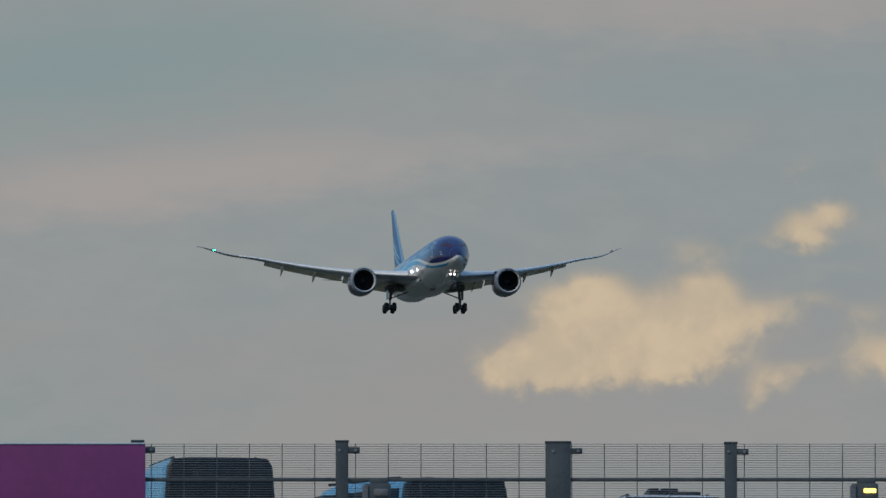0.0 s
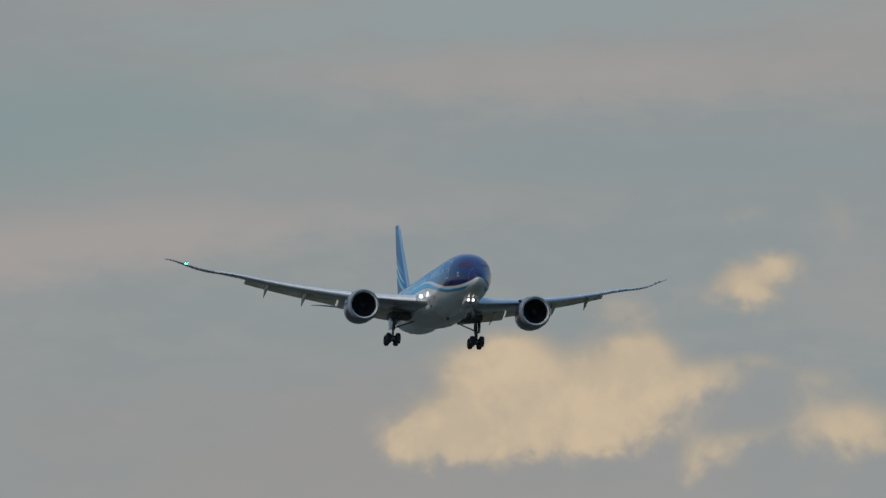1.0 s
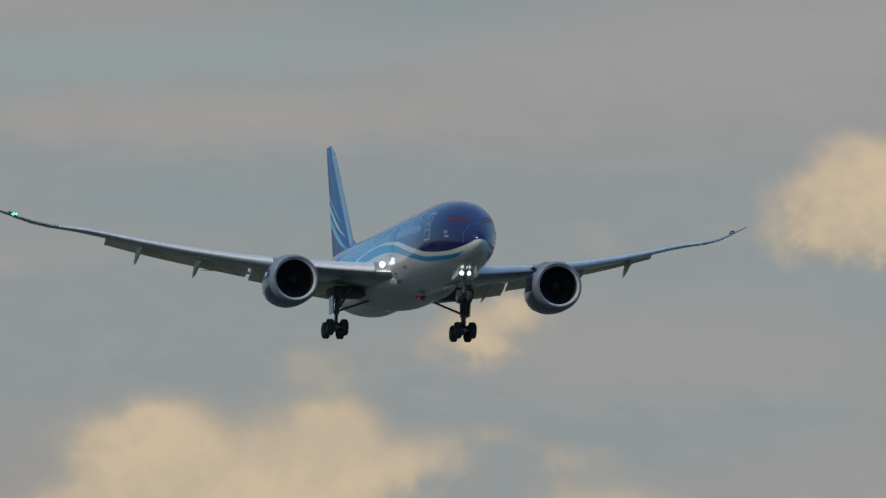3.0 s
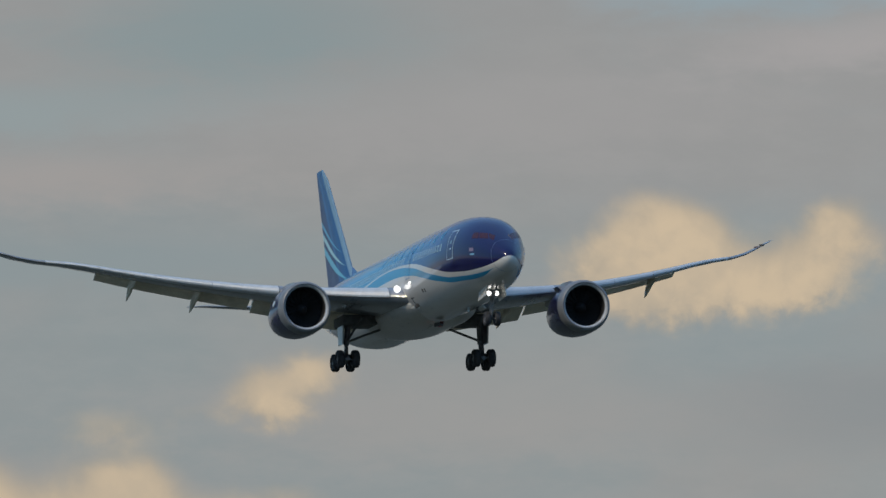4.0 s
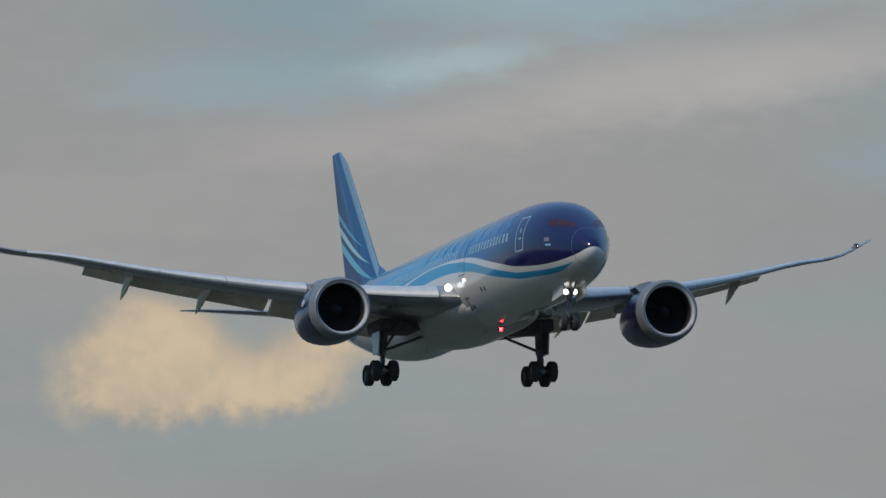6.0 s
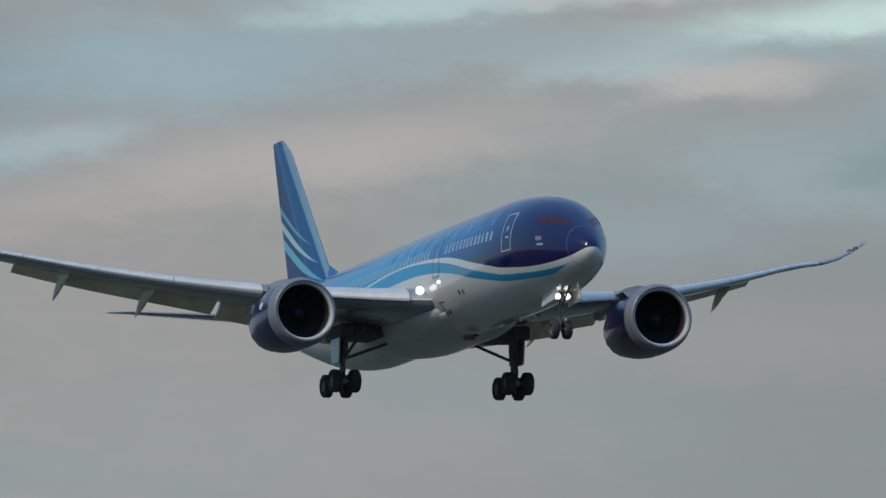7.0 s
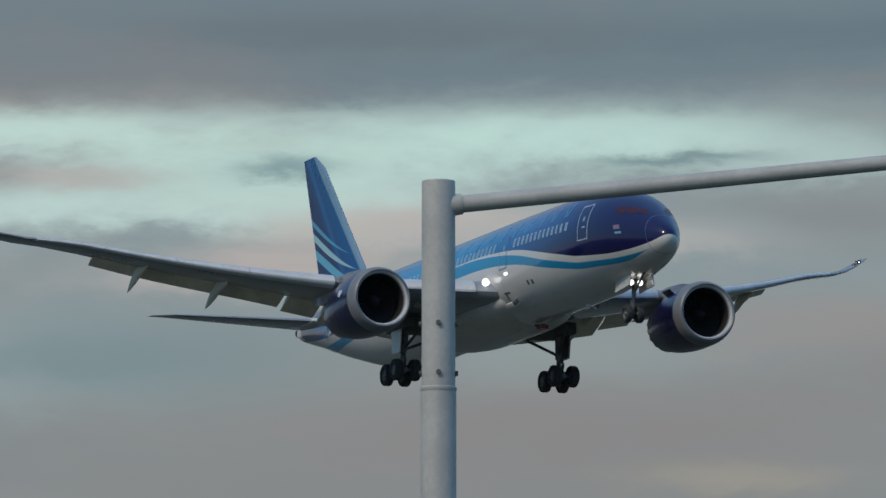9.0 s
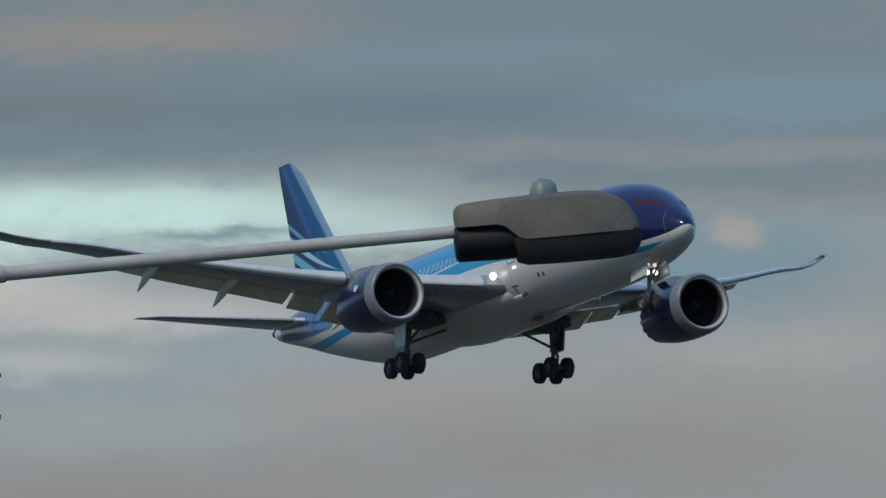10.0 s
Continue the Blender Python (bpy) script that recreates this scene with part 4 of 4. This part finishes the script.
        for k in range(10):
            f = k / 9
            y = 0.9 + 9.0 * f
            e = 0.0 if f < 0.9 else (f - 0.9) * 9
            rings.append(foil_ring(47.4 + 7.0 * f + 0.8 * e, 53.1 + 2.75 * f + 0.05 * e, side * y, 1.25 + 1.10 * f, 0.075 * (1 - 0.2 * e), 0.0, 1.0, 0.055))
        tail = part("tailplane", loft(rings), WING, plane, "grey tailplane")
        rings = []
        for f in (0.0, 0.06, 0.12, 0.16):
            rings.append(foil_ring(47.25 + 7.0 * f, 53.0 + 2.75 * f, side * (0.9 + 9.0 * f), 1.25 + 1.10 * f, 0.105 - 0.10 * f, 0.0, 0.8, 0.055))
        part("root_fairing", loft(rings), WHITEBELLY, tail, "pale root fairing of the tailplane")

    # nose gear
    t, f = Vector((25 - 5.25, 0, -2.3)), Vector((25 - 5.55, 0, -4.54))
    nose = part("nose_gear", tube(t, t.lerp(f, 0.6), 0.13), STEEL, plane, "steel nose gear leg with two wheels and lit lamps")
    part("piston", tube(t.lerp(f, 0.58), f, 0.085), HUB, nose)
    part("axle", tube(f + Vector((0, -0.5, 0)), f + Vector((0, 0.5, 0)), 0.07), STEEL, nose)
    for dy in (-0.36, 0.36):
        wheel("wheel", f + Vector((0, dy, 0)), 0.51, 0.38, nose)
    part("drag_brace", tube(t.lerp(f, 0.5), (25 - 3.7, 0, -2.3), 0.06), STEEL, nose)
    part("torque_link", box(t.lerp(f, 0.72) + Vector((-0.22, 0, 0)), (0.28, 0.16, 0.5), 0.04), STEEL, nose)
    part("lamp_bracket", box((25 - 5.20, 0, -2.85), (0.12, 1.0, 0.10), 0.03), STEEL, nose)
    for dy in (-0.27, 0.27):
        part("taxi_light", spin([(0.0, 0.17), (0.04, 0.15), (0.07, 0.0)], (25 - 5.10, dy, -2.82), (1, 0, -0.04), 18), LAMP, nose, "lit white lamp")
        part("lamp_shell", spin([(0.0, 0.165), (-0.12, 0.15), (-0.22, 0.08), (-0.23, 0.0)], (25 - 5.10, dy, -2.82), (1, 0, -0.04), 18), STEEL, nose)
    for side in (1, -1):
        part("gear_door", loft([[Vector((25 - a, side * y, z)) for a, y, z in ((4.2, 0.62, -2.35), (6.3, 0.62, -2.5), (6.3, 0.72, -3.25), (4.2, 0.72, -3.1))], [Vector((25 - a, side * (y + 0.05), z)) for a, y, z in ((4.2, 0.62, -2.35), (6.3, 0.62, -2.5), (6.3, 0.72, -3.25), (4.2, 0.72, -3.1))]]), WHITEBELLY, nose, "white nose gear door")

    # fin
    rings = []
    for k in range(12):
        f = k / 11
        z = 2.3 + 9.75 * f
        e = max(0.0, (f - 0.93) / 0.07)
        lead, trail = 43.9 + 8.5 * f + 0.7 * e, 52.3 + 2.75 * f - 0.05 * e
        h = 0.078 - 0.018 * f
        c = trail - lead
        up = [Vector((25 - lead - x * c, through_points(FOIL, x) * h * c * 0.9, z)) for x in [(1 - math.cos(math.pi * i / 12)) / 2 for i in range(13)]]
        rings.append(up + [Vector((p.x, -p.y, p.z)) for p in up[-2:0:-1]])
    fin = part("fin", loft(rings), FIN, plane, "blue tail fin with pale turquoise swooshes")
    part("fin_fillet", loft([[Vector((25 - a, s * w, z)) for s, w, z in ((1, w0, 2.55), (1, 0.03, zt), (-1, 0.03, zt), (-1, w0, 2.55))] for a, w0, zt in ((40.5, 0.04, 2.95), (43.0, 0.16, 3.15), (45.0, 0.26, 3.9))]), FUSELAGE, fin)
    part("antenna", box((25 - 14.5, 0, 3.12), (0.5, 0.05, 0.36), 0.02), PALE, fuselage)
    part("antenna", box((25 - 12.0, 0, -3.12), (0.45, 0.05, 0.36), 0.02), PALE, fuselage)
    part("tail_cone", spin([(0.0, 0.30), (-0.35, 0.22), (-0.40, 0.0)], (25 - 56.1, 0, 1.78), (1, 0, -0.1), 16), HOT, fuselage)
    # red beacon under the belly: a one-sided lamp that turns in its glass
    beacon = part("beacon", spin([(0.0, 0.16), (-0.10, 0.15), (-0.16, 0.0)], (25 - 19.5, 0, -3.06), (0, 0, 1), 16), SMOKED, plane, "red anti-collision beacon under the belly")
    rotor = part("beacon_lamp", box((0.17, 0, 0), (0.03, 0.17, 0.18), 0.01), BEACON, plane, "turning red lamp")
    rotor.matrix_basis = pose(25 - 19.5, 0, -3.24)
    for dy in (-0.21, 0.21):
        part("side_shield", box((0.42, dy * 0.72, 0), (0.56, 0.03, 0.26), 0.008), BAY, rotor)
    part("top_shield", box((0.31, 0, 0.13), (0.46, 0.34, 0.03), 0.008), BAY, rotor)
    part("back_shield", box((0.12, 0, 0), (0.05, 0.36, 0.26), 0.01), BAY, rotor)
    # white strobes at the wing tips, turning in the same way
    strobes = []
    for side in (1, -1):
        at = pose(25 - 36.75, side * 28.15, wing_z(28.15) + 0.10)
        strobe = part("strobe_light", box((0.10, 0, 0), (0.02, 0.10, 0.12), 0.005), STROBE, plane, "turning white strobe at the wing tip")
        strobe.matrix_basis = at
        for dy in (-0.11, 0.11):
            part("side_shield", box((0.20, dy, 0), (0.24, 0.02, 0.13), 0.005), BAY, strobe)
        part("back_shield", box((0.07, 0, 0), (0.03, 0.24, 0.13), 0.005), BAY, strobe)
        strobes.append((strobe, side))
    return plane, rotor, strobes


def patch_round(ec, side, d):
    """A round plate on the cowling's outer flank."""
    bm = bmesh.new()
    ring, back = [], []
    for i in range(14):
        t = 2 * math.pi * i / 14
        dx, up = 0.26 * math.cos(t), 0.22 * math.sin(t)
        th = up / 1.93 + 0.25
        for lst, r in ((ring, 1.945), (back, 1.90)):
            lst.append(bm.verts.new((ec[0] - 1.9 + dx, ec[1] + side * r * math.cos(th), ec[2] - 0.05 + r * math.sin(th))))
    bm.faces.new(ring)
    bm.faces.new(back[::-1])
    for i in range(14):
        j = (i + 1) % 14
        bm.faces.new((ring[i], ring[j], back[j], back[i]))
    return bm


# ---- street lamp ----
def build_street_lamp():
    top = Vector((7.839, 38.484, 9.508))
    lamp = empty("street_lamp", pose(top.x, top.y, 0, 0, 0, -11.5))
    tagged(lamp, "grey galvanised street lamp with outreach arm and lantern", "street lamp")
    h = top.z
    col = part("column", spin([(0.0, 0.105), (1.4, 0.105), (1.5, 0.078), (h - 0.905, 0.075), (h - 0.895, 0.0735), (h - 0.88, 0.0735)], (0, 0, 0), (0, 0, 1), 28), GALV, lamp, "tapered grey steel column")
    part("sleeve", spin([(h - 0.884, 0.076), (h - 0.872, 0.0765), (h - 0.868, 0.0705), (h - 0.01, 0.0700), (h - 0.002, 0.068), (h, 0.060), (h, 0.0)], (0, 0, 0), (0, 0, 1), 28), GALV, lamp, "grey sleeve with bolt holes")
    part("base_plate", box((0, 0, 0.02), (0.42, 0.42, 0.04), 0.01), GALV, lamp)
    part("service_door", box((0, -0.104, 0.75), (0.13, 0.02, 0.5), 0.008), GALV, lamp)
    for z in (h - 0.605, h - 0.812):
        for a in (0, 120, 240, 180):
            d = Vector((math.sin(radians(a)), -math.cos(radians(a)), 0)) if a != 180 else Vector((1, 0, 0))
            part("bolt", tube(Vector((0, 0, z)) + d * 0.066, Vector((0, 0, z)) + d * 0.082, 0.011, n=8), BAY, lamp, "dark bolt")
        part("bolt", tube(Vector((-0.064, 0, z)), Vector((-0.082, 0, z)), 0.011, n=8), BAY, lamp, "dark bolt")
    # arm, rising a little
    rise = math.tan(radians(5.6))
    a0, a1 = Vector((0.06, 0, h - 0.103)), Vector((2.36, 0, h - 0.103 + 2.30 * rise))
    part("arm", tube(a0, a1, 0.0365, 0.031, 18), GALV, lamp, "grey outreach arm")
    part("collar", tube(Vector((0.05, 0, h - 0.104)), Vector((0.10, 0, h - 0.099)), 0.047, 0.043, 18), GALV, lamp)
    # lantern, drawn along its own length
    tilt = Matrix.Translation(a1) @ pose(0, 0, 0, 0, -5.6, 0)
    rings = []
    for x, up, down, half in ((-0.03, 0.108, 0.012, 0.10), (-0.015, 0.124, 0.008, 0.118), (0.02, 0.132, 0.005, 0.130), (0.17, 0.138, 0.002, 0.148), (0.21, 0.139, -0.012, 0.151), (0.245, 0.140, -0.045, 0.154), (0.275, 0.140, -0.074, 0.156), (0.31, 0.141, -0.086, 0.158), (0.45, 0.142, -0.088, 0.165), (0.58, 0.141, -0.088, 0.165), (0.66, 0.135, -0.088, 0.163), (0.72, 0.121, -0.087, 0.158), (0.77, 0.099, -0.086, 0.150), (0.81, 0.070, -0.085, 0.140), (0.84, 0.035, -0.084, 0.128), (0.86, -0.005, -0.083, 0.115), (0.872, -0.05, -0.082, 0.10)):
        ring = []
        for y, z in ((-1, down), (-1, down * 0.1 + up * 0.35), (-0.93, up * 0.78), (-0.74, up * 0.96), (0, up), (0.74, up * 0.96), (0.93, up * 0.78), (1, down * 0.1 + up * 0.35), (1, down)):
            ring.append(tilt @ Vector((x, y * half, z)))
        rings.append(ring)
    hood = part("lantern_hood", loft(rings), LANTERN, lamp, "weathered brown-grey lantern hood")
    rings = []
    for x, down, half in ((0.25, -0.115, 0.135), (0.27, -0.165, 0.148), (0.32, -0.182, 0.154), (0.55, -0.188, 0.158), (0.78, -0.186, 0.146), (0.85, -0.176, 0.125), (0.875, -0.150, 0.112), (0.880, -0.110, 0.105)):
        rings.append([tilt @ Vector((x, y * half, z)) for y, z in ((-1, -0.075), (1, -0.075), (0.98, down * 0.85), (0.88, down), (-0.88, down), (-0.98, down * 0.85))])
    part("lamp_tray", loft(rings), LANTERNDARK, hood, "black lower tray")
    rings = []
    for x, r in ((-0.040, 0.075), (-0.025, 0.092), (0.16, 0.098), (0.27, 0.096), (0.33, 0.05)):
        rings.append([tilt @ Vector((x, 1.25 * r * math.cos(t), -0.060 + r * math.sin(t))) for t in (2 * math.pi * i / 14 for i in range(14))])
    part("spigot_clamp", loft(rings), LANTERNDARK, hood, "dark clamp round the arm's end")
    part("photocell", spin([(0.0, 0.072), (0.03, 0.070), (0.065, 0.060), (0.085, 0.036), (0.09, 0.0)], tilt @ Vector((0.42, 0, 0.136)), (0.09, 0, 1), 18), FROST, hood, "translucent grey photocell dome")


# ---- fence along the raised car park ----
FENCE_Y, FENCE_TOP, STEP = 199.0, 16.445, 1 / 107.3


def fx(u):
    """A place along the fence from steps of about 9 mm."""
    return (u - 784) * STEP


def fence_post(fence, u, wide, above, label):
    high, x0 = FENCE_TOP - DECK + above, fx(u)
    p = part("post", box((x0, 0, high / 2), (wide, 0.16, high), 0.012), FENCEPOST, fence, label)
    part("cap", box((x0, 0, high + 0.01), (wide + 0.02, 0.18, 0.03), 0.008), FENCEPOST, p)
    part("clamp", box((x0 + wide / 2 + 0.09, -0.04, high - 0.14), (0.20, 0.06, 0.10), 0.015), FENCEPOST, p)
    for x in (wide / 2 + 0.12, -wide * 0.2):
        part("bolt", tube((x0 + x, -0.07, high - 0.14), (x0 + x, -0.095, high - 0.14), 0.026, n=10), FENCEBOLT, p, "zinc bolt head")


def fence_panel(fence, u0, u1):
    """Welded mesh: close level wires on sparse upright ones, and flat rails."""
    wide, high, x0 = (u1 - u0) * STEP, FENCE_TOP - DECK, fx((u0 + u1) / 2)
    for k in range(int(wide / 0.54) + 1):
        x = -wide / 2 + 0.15 + 0.54 * k
        if x < wide / 2:
            part("upright_wire", box((x0 + x, 0.02, high / 2), (0.014, 0.012, high)), WIRE, fence, smooth=False)
    bm = bmesh.new()
    for k in range(int(high / 0.0385)):
        z = high - 0.012 - 0.0385 * k
        vs = [bm.verts.new((x0 + x, y, z + s)) for x in (-wide / 2, wide / 2) for y, s in ((0.0, -0.0045), (0.010, 0.0), (0.0, 0.0045), (-0.010, 0.0))]
        for i in range(4):
            j = (i + 1) % 4
            bm.faces.new((vs[i], vs[j], vs[4 + j], vs[4 + i]))
    tagged(part("wire_mesh", bm, WIRE, fence, smooth=False), kind="stuff")
    for z in (high - 0.60, 0.25):
        part("rail", box((x0, -0.02, z), (wide, 0.05, 0.062), 0.008), FENCEPOST, fence)


def build_fence():
    fence = empty("fence", pose(0, FENCE_Y, DECK))
    tagged(fence, "dark steel security fence of fine welded mesh", "fence")
    for u, wide, above, label in ((243, 0.20, 0.03, ""), (605, 0.21, 0.025, ""), (988, 0.42, 0.01, "broad double post"), (1294, 0.205, 0.0, ""), (1660, 0.205, 0.0, ""), (2030, 0.205, 0.0, "")):
        fence_post(fence, u, wide, above, label)
    for u0, u1 in ((243, 605), (605, 988), (988, 1294), (1294, 1660), (1660, 2030)):
        fence_panel(fence, u0 + 8, u1 - 8)
    board = empty("hoarding", pose(fx(-130), FENCE_Y - 0.15, DECK))
    tagged(board, "plain purple hoarding board fixed before the fence", "hoarding")
    part("board", box((0, 0, 1.11), (774 * STEP, 0.05, 2.22), 0.006), PURPLE, board)
    part("edge_trim", box((0, -0.005, 2.233), (774 * STEP, 0.07, 0.022), 0.004), PALE, board, "pale top trim")
    for k in range(4):
        part("upright", box((-3.2 + 2.1 * k, 0.07, 1.0), (0.08, 0.08, 2.0), 0.01), FENCEPOST, board)
    for u, lit in ((668, False), (1531, True)):
        light = empty("fence_light", pose(fx(u), FENCE_Y - 0.14, FENCE_TOP - 0.765))
        tagged(light, "dark hooded lamp hung on the fence rail, " + ("lit amber" if lit else "unlit"), "lamp", "lamps on the fence")
        part("housing", box((0, 0, -0.12), (0.44, 0.20, 0.42), 0.03), FENCEPOST, light)
        part("bracket", box((0.02, 0.08, 0.12), (0.30, 0.06, 0.10), 0.01), FENCEPOST, light)
        part("side_plate", box((-0.20, -0.08, -0.14), (0.10, 0.10, 0.40), 0.02), STEEL, light)
        part("lens", box((0.06, -0.105, -0.06), (0.24, 0.03, 0.12), 0.02) if not lit else box((0.08, -0.105, -0.03), (0.20, 0.03, 0.07), 0.014), AMBER if lit else STEEL, light, "glowing amber lens" if lit else "grey lens")


# ---- parked vehicles on the car park ----
def build_van(u, y, high, wide, long_, turn, label, glass):
    van = empty("van", pose((u - 784) * (y + 6) / 22000, y, DECK + 0.05, 0, 0, turn))
    tagged(van, label, "van", "parked vehicles")
    w, h = wide / 2, high
    # body: sections from the tail (x = 0) to the bonnet
    rings = []
    for x, lo, hi, f, t in ((0.0, 0.35, h - 0.10, 0.97, 0.80), (0.08, 0.30, h - 0.02, 1.0, 0.84), (0.6, 0.28, h, 1.0, 0.85), (long_ * 0.55, 0.28, h, 1.0, 0.85), (long_ * 0.68, 0.28, h - 0.08, 1.0, 0.82), (long_ * 0.80, 0.28, h - 0.75, 1.0, 0.86), (long_ * 0.96, 0.30, h - 1.02, 0.97, 0.84), (long_, 0.38, h - 1.20, 0.90, 0.80)):
        belt = lo + (hi - lo) * 0.5
        rings.append([Vector((p, -x, q)) for p, q in ((-w * f * 0.94, lo), (-w * f, lo + 0.2), (-w * f, belt), (-w * f * (t + 0.09), hi - 0.16), (-w * f * t, hi - 0.03), (-w * f * t * 0.6, hi), (w * f * t * 0.6, hi), (w * f * t, hi - 0.03), (w * f * (t + 0.09), hi - 0.16), (w * f, belt), (w * f, lo + 0.2), (w * f * 0.94, lo))])
    rings = [[Vector((p.x, p.y, p.z)) for p in r] for r in rings]
    body = part("body", loft(rings), VANBLUE if glass != "white" else CARWHITE, van)
    zt, zb = h - 0.10, h - 0.85
    if glass != "white":
        shell = [[Vector((p.x * 1.012, y, min(p.z, h - 0.03) + 0.012)) for p in rings[k]] for k, y in ((0, 0.035), (1, -0.02), (1, -0.11))]
        part("rear_shell", loft(shell), VANGLASS, body, "dark tinted rear end")
    part("rear_window", loft([[Vector((s * w * k, 0.04 + d, z)) for s, k, z in ((-1, 0.86, zt + 0.04), (1, 0.86, zt + 0.04), (1, 0.965, zb), (-1, 0.965, zb))] for d in (0.0, 0.03)]), VANGLASS, body, "dark tinted rear window")
    part("tailgate", loft([[Vector((s * w * 0.965, 0.045 + d, z)) for s, z in ((-1, zb - 0.01), (1, zb - 0.01), (1, 0.5), (-1, 0.5))] for d in (0.0, 0.02)]), VANGLASS if glass != "white" else VANBLUE, body, "tailgate")
    for s in (1, -1):
        for a, b in ((2.55, 3.3),) if glass == "panel" else ((0.25, 1.25), (1.35, 2.45), (2.55, 3.3)):
            part("side_window", loft([[Vector((s * (w * k + d), -x, z)) for x, k, z in ((a, 0.945, h - 0.20), (b, 0.945, h - 0.20), (b, 0.995, h - 0.85), (a, 0.995, h - 0.85))] for d in (0.0, 0.02)]), VANGLASS, body)
        part("tail_light", box((s * w * 0.95, 0.02, h - 1.42), (0.14, 0.06, 0.5), 0.02), RED, body, "red tail light")
        part("mirror", box((s * (w + 0.13), -long_ * 0.72, h - 0.85), (0.22, 0.12, 0.28), 0.04), VANBLACK, body)
        part("roof_bar", box((s * w * 0.74, -1.9, h + 0.0), (0.05, 2.6, 0.05), 0.015), VANBLACK, body, "black roof bar")
        for x in (0.85, long_ * 0.80):
            wheel_at = Vector((s * (w - 0.12), -x, 0.34))
            t = part("wheel", spin([(-0.11, 0.18), (-0.12, 0.27), (-0.09, 0.33), (0.09, 0.33), (0.12, 0.27), (0.11, 0.18)], wheel_at, (1, 0, 0), 24), TYRE, van)
            part("rim", spin([(-0.08, 0.0), (-0.10, 0.18), (0.10, 0.18), (0.08, 0.0)], wheel_at, (1, 0, 0), 18), HUB, t)
    part("bumper", box((0, 0.06, 0.48), (wide * 0.96, 0.18, 0.24), 0.05), VANBLACK, van)
    part("windscreen", loft([[Vector((s * w * k, -x, z + d)) for s, k, x, z in ((-1, 0.78, long_ * 0.675, h - 0.12), (1, 0.78, long_ * 0.675, h - 0.12), (1, 0.86, long_ * 0.795, h - 0.74), (-1, 0.86, long_ * 0.795, h - 0.74))] for d in (0.0, 0.02)]), VANGLASS, body)
    return van


def build_vehicles():
    build_van(389, 203.2, 2.23, 1.90, 4.9, 190, "sky-blue panel van with dark tinted rear end, parked", "panel")
    build_van(808, 203.6, 1.90, 2.05, 4.8, 208, "sky-blue people carrier with dark glass, parked", "dark")
    car = build_van(1190, 205.0, 1.70, 1.85, 4.4, 186, "white estate car with black roof carrier, parked", "white")
    for x, y, l, hh in ((-0.30, -0.9, 0.55, 0.07), (-0.06, -1.1, 0.30, 0.13), (0.12, -1.0, 0.42, 0.09), (0.24, -0.8, 0.16, 0.12)):
        part("carrier_clamp", box((x, y, 1.70 + hh / 2), (l, 0.5, hh), 0.02), VANBLACK, car, "black roof carrier clamp")


build_ground()
build_street_lamp()
build_fence()
build_vehicles()
airliner, beacon_lamp, strobe_lights = build_airliner()


# ---- what moves ----
def motions():
    walk(airliner, PLANE_ROWS)
    walk(cloud_a, CLOUD_A_ROWS)
    # the beacon's lamp turns once in 1.425 s and faces forward at 0.3 s
    rows = []
    for k in range(51):
        t = 0.2 * k
        rows.append((t, pose(25 - 19.5, 0, -3.24, 0, 0, -10 + 360 * (t - 0.30) / 1.425)))
    walk(beacon_lamp, rows)
    # the strobes turn once in 1.435 s and face forward at 0.6 s
    for strobe, side in strobe_lights:
        rows = []
        for k in range(51):
            t = 0.2 * k
            rows.append((t, pose(25 - 36.75, side * 28.15, wing_z(28.15) + 0.10, 0, 0, -14 + 360 * (t - 0.6) / 1.435)))
        walk(strobe, rows)


motions()
